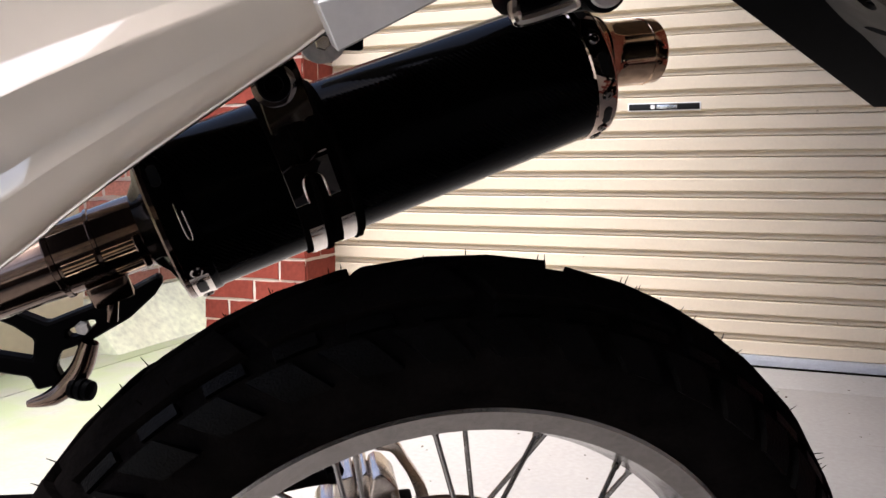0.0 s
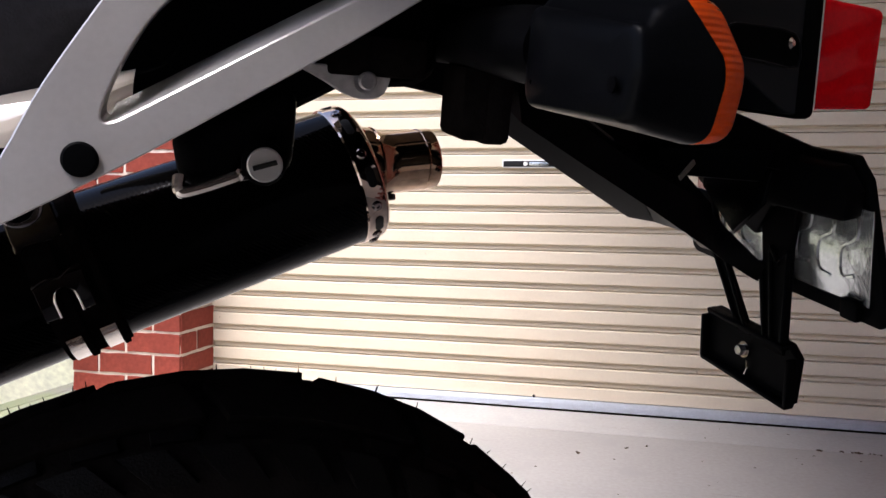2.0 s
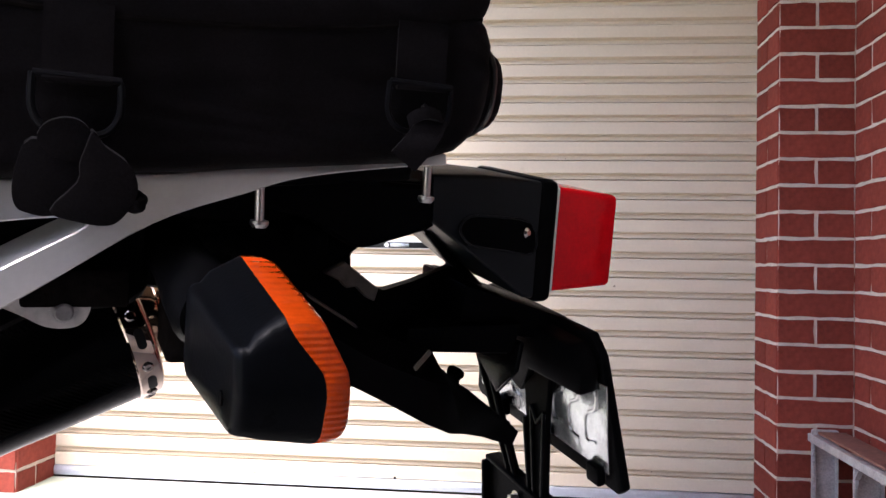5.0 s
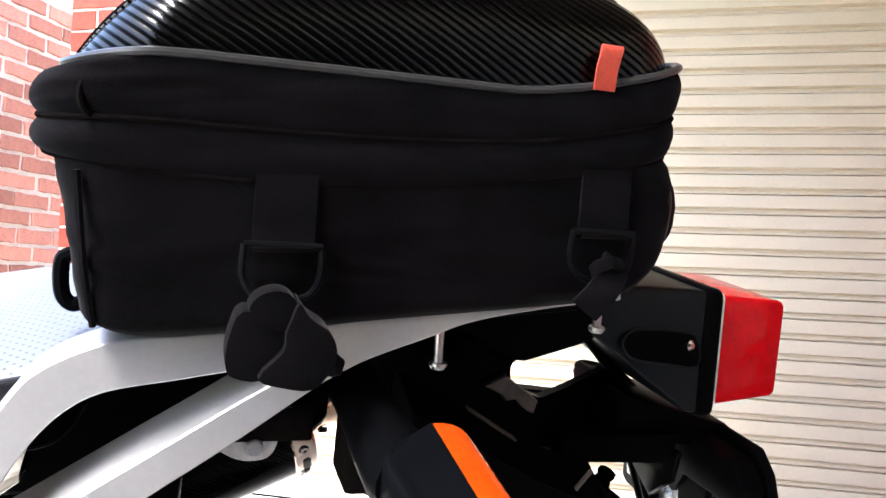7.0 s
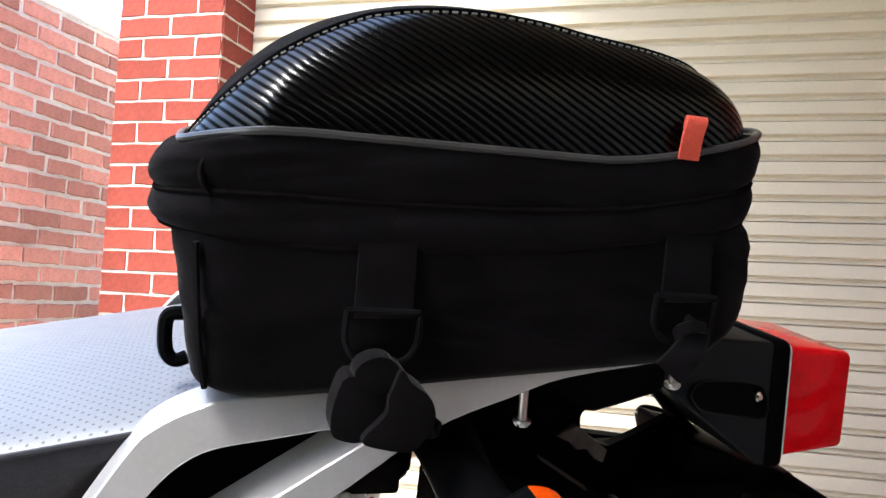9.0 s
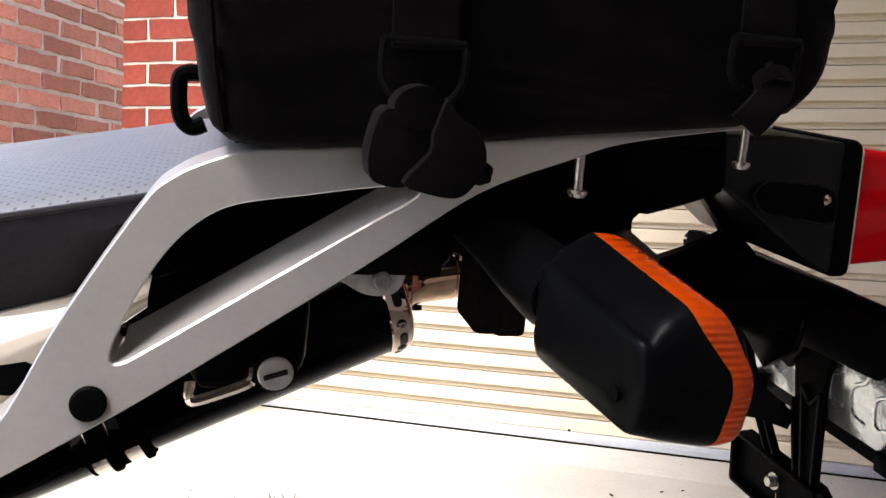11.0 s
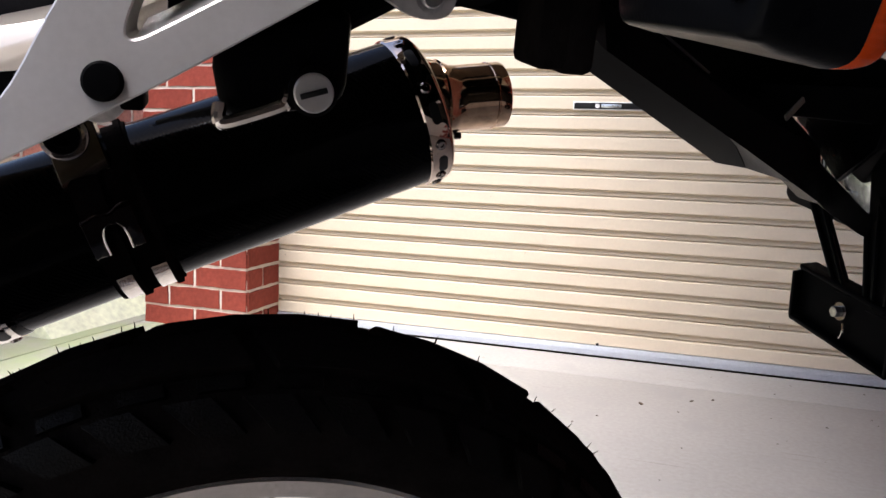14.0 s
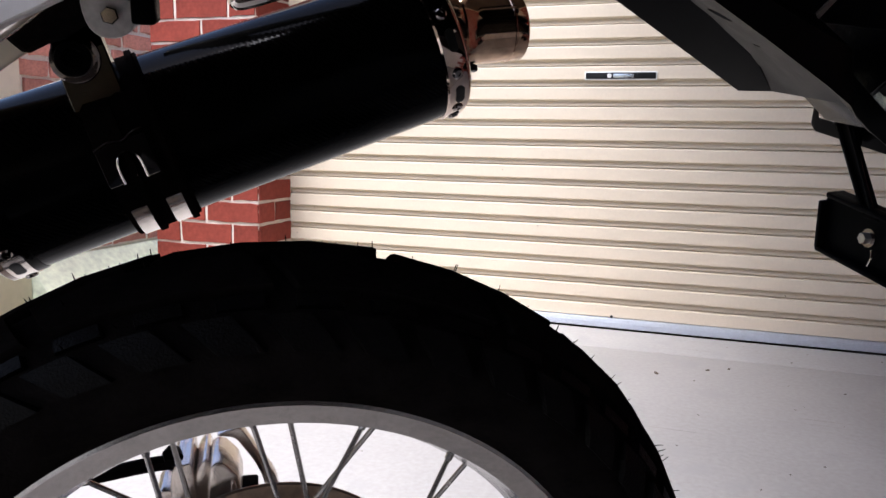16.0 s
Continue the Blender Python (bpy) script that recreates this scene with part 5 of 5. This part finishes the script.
part("wire", add_tube(bmesh.new(), smooth_line([RF @ Vector(p) for p in ((-0.004, -0.002, -0.006), (-0.005, -0.004, -0.012), (-0.0045, 0.000, -0.021))]), 0.0009, 6), DULL_CHROME, refl)


def strut(outline, ribs):
    """A flat moulded strut with raised ribs along it."""
    bm = add_plate(bmesh.new(), [outline], lambda y, z: (0.418 + 0.09 * (0.42 - z), y, z), lambda y, z: (0.4235 + 0.09 * (0.42 - z), y, z), 0.001, 1)
    thing = part("strut", bm, BLACK_PLASTIC, refl)
    for a, b in ribs:
        part("strut_rib", add_tube(bmesh.new(), [(0.4165 + 0.09 * (0.42 - z), y, z) for y, z in (a, b)], 0.0019, 6), GLOSS_PLASTIC, thing)


strut([(0.008, 0.470), (-0.038, 0.470), (-0.034, 0.416), (-0.039, 0.332), (-0.017, 0.330), (-0.003, 0.408)], (((-0.014, 0.414), (-0.026, 0.336)), ((-0.033, 0.414), (-0.037, 0.336)), ((-0.005, 0.40), (-0.0185, 0.336)), ((-0.014, 0.414), (-0.024, 0.402)), ((-0.033, 0.414), (-0.024, 0.402))))
strut([(0.090, 0.440), (0.066, 0.440), (0.050, 0.404), (0.000, 0.334), (0.014, 0.332), (0.066, 0.404)], (((0.081, 0.430), (0.0125, 0.336)), ((0.060, 0.422), (0.003, 0.337))))

# ---- tail bag on the rack ----
bag = tagged(new("tail_bag"), "black fabric motorcycle tail bag with a domed carbon-patterned lid", "bag")
bag.matrix_world = BIKE


def rounded(x0, x1, y, z, r, n=8, steps=14, bulge=0.006):
    """A ring round the bag with rounded corners."""
    pts = []
    for cx, cy, a0 in ((x1 - r, -y + r, -90), (x1 - r, y - r, 0), (x0 + r, y - r, 90), (x0 + r, -y + r, 180)):
        for k in range(n + 1):
            a = radians(a0 + 90 * k / n)
            pts.append(Vector((cx + r * math.cos(a), cy + r * math.sin(a), 0)))
    out = []
    for i, p in enumerate(pts):
        q = pts[(i + 1) % len(pts)]
        for t in [k / steps for k in range(steps)] if (q - p).length > 0.03 else (0.0,):
            v = p.lerp(q, t)
            v.z = z(v.x) if callable(z) else z
            v.x -= bulge * max(0.0, 1 - (v.y / y) ** 2) * max(0.0, 1 - (v.x - x0) / 0.05)
            out.append(v)
    return out


def slack(ring, depth, seed):
    """Lets the cloth sag in and out a little."""
    mid = sum(ring, Vector()) / len(ring)
    out = []
    for p in ring:
        d = Vector((0.25 * (p.x - mid.x), p.y - mid.y, 0)).normalized()
        w = noise.noise(Vector((p.x * 16 + seed, p.y * 16, p.z * 70 + p.x * 22))) + 0.5 * noise.noise(Vector((p.x * 40, p.y * 40 + seed, p.z * 120 - p.x * 40)))
        out.append(p + d * depth * w)
    return out


base_z = lambda x: 0.588 + 0.11 * max(0.0, x - 0.03)
dip = lambda x: 3.6 * max(0.0, 0.028 - x) ** 2
line = lambda k: (lambda x: k + 0.6 * (x - 0.05) ** 2)
rim_z = lambda x: 0.7100 + 0.014 * x - dip(x) + 0.7 * max(0.0, x - 0.17) ** 1.5
band_z = lambda t: (lambda x: line(0.661)(x) + (rim_z(x) - 0.0012 - line(0.661)(x)) * t)
rings = [rounded(-0.002, 0.240, 0.145, base_z, 0.018), rounded(-0.008, 0.256, 0.154, lambda x: base_z(x) + 0.006, 0.016)]
for k in range(15):
    t = k / 14
    low = lambda x: base_z(x) + 0.010 + (line(0.6605)(x) - base_z(x) - 0.010) * t
    ring = rounded(-0.010 - 0.012 * t, 0.260 + 0.012 * math.sin(math.pi * t) ** 0.7 + 0.004 * t, 0.1555 + 0.0025 * t, low, 0.016 + 0.006 * t)
    rings.append(slack(ring, 0.0050 * math.sin(math.pi * min(1, t * 1.02)) ** 0.5, 3.0))
bag_body = part("body", add_rings(bmesh.new(), rings), FABRIC, bag, sharp=70)
part("corner_seam", add_tube(bmesh.new(), smooth_line([(-0.0045, -0.1525, 0.594), (-0.0085, -0.1555, 0.620), (-0.012, -0.1575, 0.660)]), 0.0016, 6), FABRIC, bag_body)
part("gusset_seam", add_tube(bmesh.new(), smooth_line([(-0.010, -0.1560, 0.6985), (-0.012, -0.1585, 0.691), (-0.011, -0.1595, 0.685), (-0.008, -0.1585, 0.681)]), 0.0014, 6), RUBBER, bag)
rings = []
for k in range(25):
    t = k / 24
    s = t / 0.45 if t < 0.45 else (t - 0.45) / 0.55
    g = 0.0015 + (0.0050 if t < 0.45 else 0.0056) * abs(math.sin(math.pi * s)) ** 0.7
    rings.append(slack(rounded(-0.026 - g, 0.268 + g * 0.6, 0.158 + g * 0.4, band_z(t), 0.034), 0.0012 * math.sin(math.pi * s), 8.0))
part("zip_gusset", add_rings(bmesh.new(), rings), FABRIC, bag, sharp=70)
for t, g in ((0.0, 0.001), (0.45, 0.0035)):
    r = rounded(-0.026 - g, 0.268 + g * 0.6, 0.158 + g * 0.4, band_z(t), 0.034)
    part("zip", add_tube(bmesh.new(), [*r, r[0]], 0.0013, 6), RUBBER, bag)
r = rounded(-0.020, 0.271, 0.159, rim_z, 0.036)
part("piping", add_tube(bmesh.new(), [*r, r[0]], 0.0020, 8, 1.0, (0, 0, 1)), PIPING, bag, "grey edge piping")


def lid_point(u, v):
    """The lid's surface: u from front to rear, v from side to side."""
    x = -0.020 + 0.290 * u
    w = 0.158 - 0.036 * max(0.0, abs(2 * u - 1) - 0.72) / 0.28 * max(0.0, abs(2 * u - 1) - 0.72) / 0.28
    h = 0.073 * max(0.0, 4 * u * (1 - u)) ** (0.5 + 0.22 * (1 - u) ** 2) * (math.sqrt(max(0.0, 1 - abs(v) ** 5)) * 0.93 + 0.12 * (1 - v * v))
    return Vector((x, w * v, rim_z(x) + h))


def seam_v(u):
    """Where the fabric top meets the moulded side: nearer the edge at the front."""
    return 0.70 + 0.22 * max(0.0, 1 - u / 0.28)


def lid_patch(v0, v1, n):
    us = [(1 - math.cos(math.pi * i / 48)) / 2 for i in range(49)]
    rows = [[lid_point(u, v0(u) + (v1(u) - v0(u)) * (0.5 - 0.5 * math.cos(math.pi * k / n))) for k in range(n + 1)] for u in us]
    bm = add_rings(bmesh.new(), rows, False, False)
    bmesh.ops.remove_doubles(bm, verts=bm.verts, dist=0.0001)
    return bm


part("lid", lid_patch(lambda u: -seam_v(u), seam_v, 16), FABRIC, bag, "black fabric lid top", 80)
for s in (-1, 1):
    part("lid_side", lid_patch(lambda u: s * seam_v(u), lambda u: s, 14), CARBON_SHELL, bag, "carbon-patterned lid side panel", 80)
    seam = [lid_point(u, s * seam_v(u)) for u in [0.004 + 0.992 * (1 - math.cos(math.pi * i / 90)) / 2 for i in range(91)]]
    part("lid_seam", add_tube(bmesh.new(), [p + Vector((0, 0, 0.0004)) for p in seam], 0.0013, 6), GLOSS_PLASTIC, bag)
    bm = bmesh.new()
    for a, b in zip(seam, seam[1:]):
        out = Vector((0, s * 0.0022, -0.0006))
        add_tube(bm, [a.lerp(b, 0.2) + out, a.lerp(b, 0.75) + out], 0.0006, 5)
    tagged(part("stitching", bm, STITCH, bag, "pale thread"), kind="stuff")


def wad(centre, size, turn, seed):
    """A folded wad of webbing: a lump with creases wound round it."""
    bm = bmesh.new()
    bmesh.ops.create_icosphere(bm, subdivisions=4, radius=1.0)
    m = pose(*centre, 0, turn, 0)
    for v in bm.verts:
        p = v.co.copy()
        k = 1 + 0.10 * noise.noise(p * 1.6 + Vector((seed, 0, 0))) - 0.09 * abs(math.sin(3.4 * (p.z + 0.35 * p.x))) ** 3
        square = 1.0 / max(abs(p.x), abs(p.y), abs(p.z)) ** 0.35
        v.co = m @ (Vector((p.x * size[0], p.y * size[1], p.z * size[2])) * k * (0.78 + 0.22 * square))
    return bm


def strap(x, knot):
    z = 0.625 + 0.097 * (x - 0.07)
    bm = add_strap(bmesh.new(), smooth_line([(x, -0.159, z + 0.040), (x, -0.1610, z + 0.022), (x, -0.1625, z + 0.0085)]), (1, 0, 0.05), 0.0265, 0.002)
    part("strap", bm, FABRIC, bag)
    part("strap_fold", add_tube(bmesh.new(), [(x - 0.013, -0.1635, z + 0.0085), (x + 0.013, -0.1635, z + 0.0095)], 0.0022, 8), FABRIC, bag)
    pts = smooth_line([(x - 0.0165, -0.164, z + 0.010), (x - 0.0165, -0.164, z - 0.004), (x - 0.011, -0.165, z - 0.012), (x, -0.165, z - 0.0135), (x + 0.011, -0.165, z - 0.012), (x + 0.0165, -0.164, z - 0.004), (x + 0.0165, -0.164, z + 0.010)], 4)
    part("d_ring", add_tube(bmesh.new(), [*pts, pts[0]], 0.0016, 8), WORN_PLASTIC, bag, "black plastic strap ring")
    if knot:
        # knotted strap end: two folded pads of webbing, a tongue through the ring and a cut tip
        fold = lambda pts, y0, y1, soft, sag=0.0: add_plate(bmesh.new(), [[(p[0], p[1]) for p in smooth_line(pts, 3, True)]], lambda x, z: (x, y0 - sag * (z - 0.6), z), lambda x, z: (x, y1, z), soft, 4)
        part("wound_strap", fold([(0.0543, 0.6095), (0.0499, 0.6010), (0.0483, 0.5913), (0.0492, 0.5840), (0.0528, 0.5808), (0.0632, 0.5798), (0.0750, 0.5880), (0.0760, 0.6027), (0.0693, 0.6075)], -0.1800, -0.1640, 0.0050), FABRIC, bag, "folded black webbing", 80)
        part("wound_strap", fold([(0.0764, 0.6148), (0.0811, 0.6089), (0.0892, 0.6035), (0.0931, 0.5969), (0.0933, 0.5894), (0.0887, 0.5813), (0.0830, 0.5773), (0.0723, 0.5783), (0.0616, 0.5823), (0.0711, 0.5941), (0.0717, 0.6014), (0.0735, 0.6075)], -0.1850, -0.1650, 0.0042), FABRIC, bag, "folded black webbing", 80)
        part("strap_tongue", fold([(0.0567, 0.6096), (0.0583, 0.6149), (0.0626, 0.6179), (0.0676, 0.6190), (0.0723, 0.6178), (0.0756, 0.6143), (0.0766, 0.6102), (0.0728, 0.6030), (0.0634, 0.6030)], -0.1815, -0.1680, 0.0040), FABRIC, bag, "folded black webbing", 80)
        part("strap_tip", wad((0.0935, -0.180, 0.5868), (0.0046, 0.005, 0.0052), 20, 9), FABRIC, bag, sharp=80)


strap(0.0705, True)
strap(0.2235, False)
bm = add_strap(bmesh.new(), smooth_line([(0.2310, -0.1660, 0.6360), (0.2270, -0.1710, 0.6300), (0.2215, -0.1725, 0.6215), (0.2150, -0.1700, 0.6120)], 4), (0.85, -0.25, -0.62), 0.0150, 0.0030)
part("strap_end", bm, FABRIC, bag, "loose end of black webbing")
part("strap_end", add_strap(bmesh.new(), smooth_line([(0.2330, -0.1690, 0.6350), (0.2240, -0.1725, 0.6365), (0.2170, -0.1700, 0.6325), (0.2195, -0.1690, 0.6280)], 4), (0.3, -0.2, -0.9), 0.0060, 0.0024), FABRIC, bag)
bm = add_strap(bmesh.new(), smooth_line([(0.214, -0.1615, 0.717), (0.213, -0.164, 0.728), (0.215, -0.163, 0.736), (0.217, -0.158, 0.737), (0.218, -0.156, 0.728)]), (1, 0, 0), 0.011, 0.0014)
part("pull_tag", bm, RED_TAG, bag, "small red webbing tag")
pocket_ring = lambda x, sc: [Vector((x, 0.108 * sc * math.copysign(abs(math.cos(a)) ** 0.55, math.cos(a)), 0.654 + 0.032 * sc * math.copysign(abs(math.sin(a)) ** 0.7, math.sin(a)))) for a in [2 * math.pi * (i + 0.5) / 36 for i in range(36)]]
pocket = part("rear_pocket", add_rings(bmesh.new(), [slack(pocket_ring(x, sc), 0.0012, 5.0) for x, sc in ((0.250, 1.04), (0.272, 1.04), (0.288, 1.03), (0.299, 0.99), (0.306, 0.92), (0.309, 0.82), (0.310, 0.5))]), FABRIC, bag, "black fabric rear pocket", 70)
part("pocket_zip", add_tube(bmesh.new(), pocket_ring(0.294, 1.025) + pocket_ring(0.294, 1.025)[:1], 0.0016, 6), PIPING, pocket)
part("carry_loop", add_tube(bmesh.new(), smooth_line([(-0.014, -0.090, 0.612), (-0.0235, -0.090, 0.611), (-0.0255, -0.090, 0.604), (-0.0245, -0.090, 0.592), (-0.020, -0.090, 0.587), (-0.014, -0.090, 0.589)]), 0.0038, 8), BLACK_PLASTIC, bag)

# ---- odds and ends by the east wall ----
loose = tagged(part("loose_brick", add_box(bmesh.new(), (2.584, -0.490, 0), (2.672, -0.270, 0.105), 0.004), BRICK), "single red brick standing loose on the concrete", "brick")
for x, y in ((2.615, -0.33), (2.645, -0.35), (2.612, -0.40), (2.642, -0.43)):
    part("core_hole", add_lathe(bmesh.new(), (x, y, 0.1045), (0, 0, 1), [(0.009, 0), (0.009, 0.001)], 14), LABEL_BLACK, loose)
trestle = tagged(new("step_trestle"), "weathered aluminium folding step trestle by the brick wall", "trestle")
trestle.matrix_world = Matrix.Translation((2.690, -0.270, 0))


def channel_leg(y, top):
    """An upright of folded channel: a web that faces the yard, with a narrow worn flange on each side."""
    bm = add_box(bmesh.new(), (0.004, y - 0.003, 0), (0.072, y, top), 0.0008)
    add_box(bm, (0.0, y - 0.028, 0), (0.004, y, top), 0.0008)
    add_box(bm, (-0.008, y - 0.030, 0), (0.004, y - 0.027, top), 0.0008)
    add_box(bm, (0.072, y - 0.024, 0), (0.075, y, top), 0.0008)
    return bm


for y, top in ((0.0, 0.330), (-0.315, 0.318), (-0.64, 0.318)):
    leg = part("leg", channel_leg(y, top), OLD_ALUMINIUM, trestle)
    for z in (0.304, 0.27, 0.235):
        part("rivet", add_lathe(bmesh.new(), (-0.002, y - 0.030, z), (0, -1, 0), [(0.0035, 0), (0.003, 0.002)], 10), STEEL, leg)
    if y:
        part("brace", add_strap(bmesh.new(), [(-0.002, y - 0.032, 0.262), (-0.002, y - 0.078, 0.312)], (1, 0, 0), 0.014, 0.003), OLD_ALUMINIUM, trestle)
    part("foot_strap", add_strap(bmesh.new(), [(0.010, y - 0.030, 0.070), (0.030, y - 0.090, 0.006)], (1, 0, 0), 0.012, 0.003), OLD_ALUMINIUM, trestle)
part("top_rail", add_box(bmesh.new(), (-0.011, -0.78, 0.294), (-0.0085, -0.002, 0.318), 0.0008), OLD_ALUMINIUM, trestle)
part("rail_flange", add_box(bmesh.new(), (-0.0085, -0.78, 0.3155), (0.012, -0.002, 0.318), 0.0006), OLD_ALUMINIUM, trestle)
part("top_board", add_box(bmesh.new(), (0.006, -0.78, 0.3225), (0.090, -0.040, 0.3300), 0.0015), OLD_TIMBER, trestle, "worn brown board")
part("foot_rail", add_box(bmesh.new(), (-0.012, -0.78, 0.002), (0.004, -0.004, 0.020), 0.0015), OLD_ALUMINIUM, trestle)

# crumbs of soil and dead leaf along the joint by the pier, a few strewn further out
grit_rnd = random.Random(21)
bm = bmesh.new()
spots = [(grit_rnd.uniform(2.30, 2.58), -0.2585 + grit_rnd.gauss(0, 0.003), grit_rnd.uniform(0.002, 0.0045)) for _ in range(34)]
spots += [(2.24, -0.268, 0.007), (2.246, -0.266, 0.005), (2.353, -0.263, 0.007), (2.457, -0.311, 0.006), (1.516, -0.50, 0.007), (1.659, -0.407, 0.005), (1.72, -0.367, 0.005)]
spots += [(grit_rnd.uniform(0.2, 2.6), grit_rnd.uniform(-1.4, -0.05), grit_rnd.uniform(0.001, 0.003)) for _ in range(60)]
for x, y, r in spots:
    made = bmesh.ops.create_icosphere(bm, subdivisions=1, radius=r, matrix=Matrix.Translation((x, y, r * 0.25)) @ pose(0, 0, 0, 0, 0, grit_rnd.uniform(0, 180)) @ Matrix.Diagonal((1.6, 0.8, 0.45, 1)))
    for v in made["verts"]:
        v.co += Vector([grit_rnd.uniform(-0.25, 0.25) * r for _ in range(3)])
        v.co.z = max(v.co.z, -0.001)
tagged(part("leaf_grit", bm, SOIL), "dark crumbs of soil and leaf on the concrete", "debris", kind="stuff")
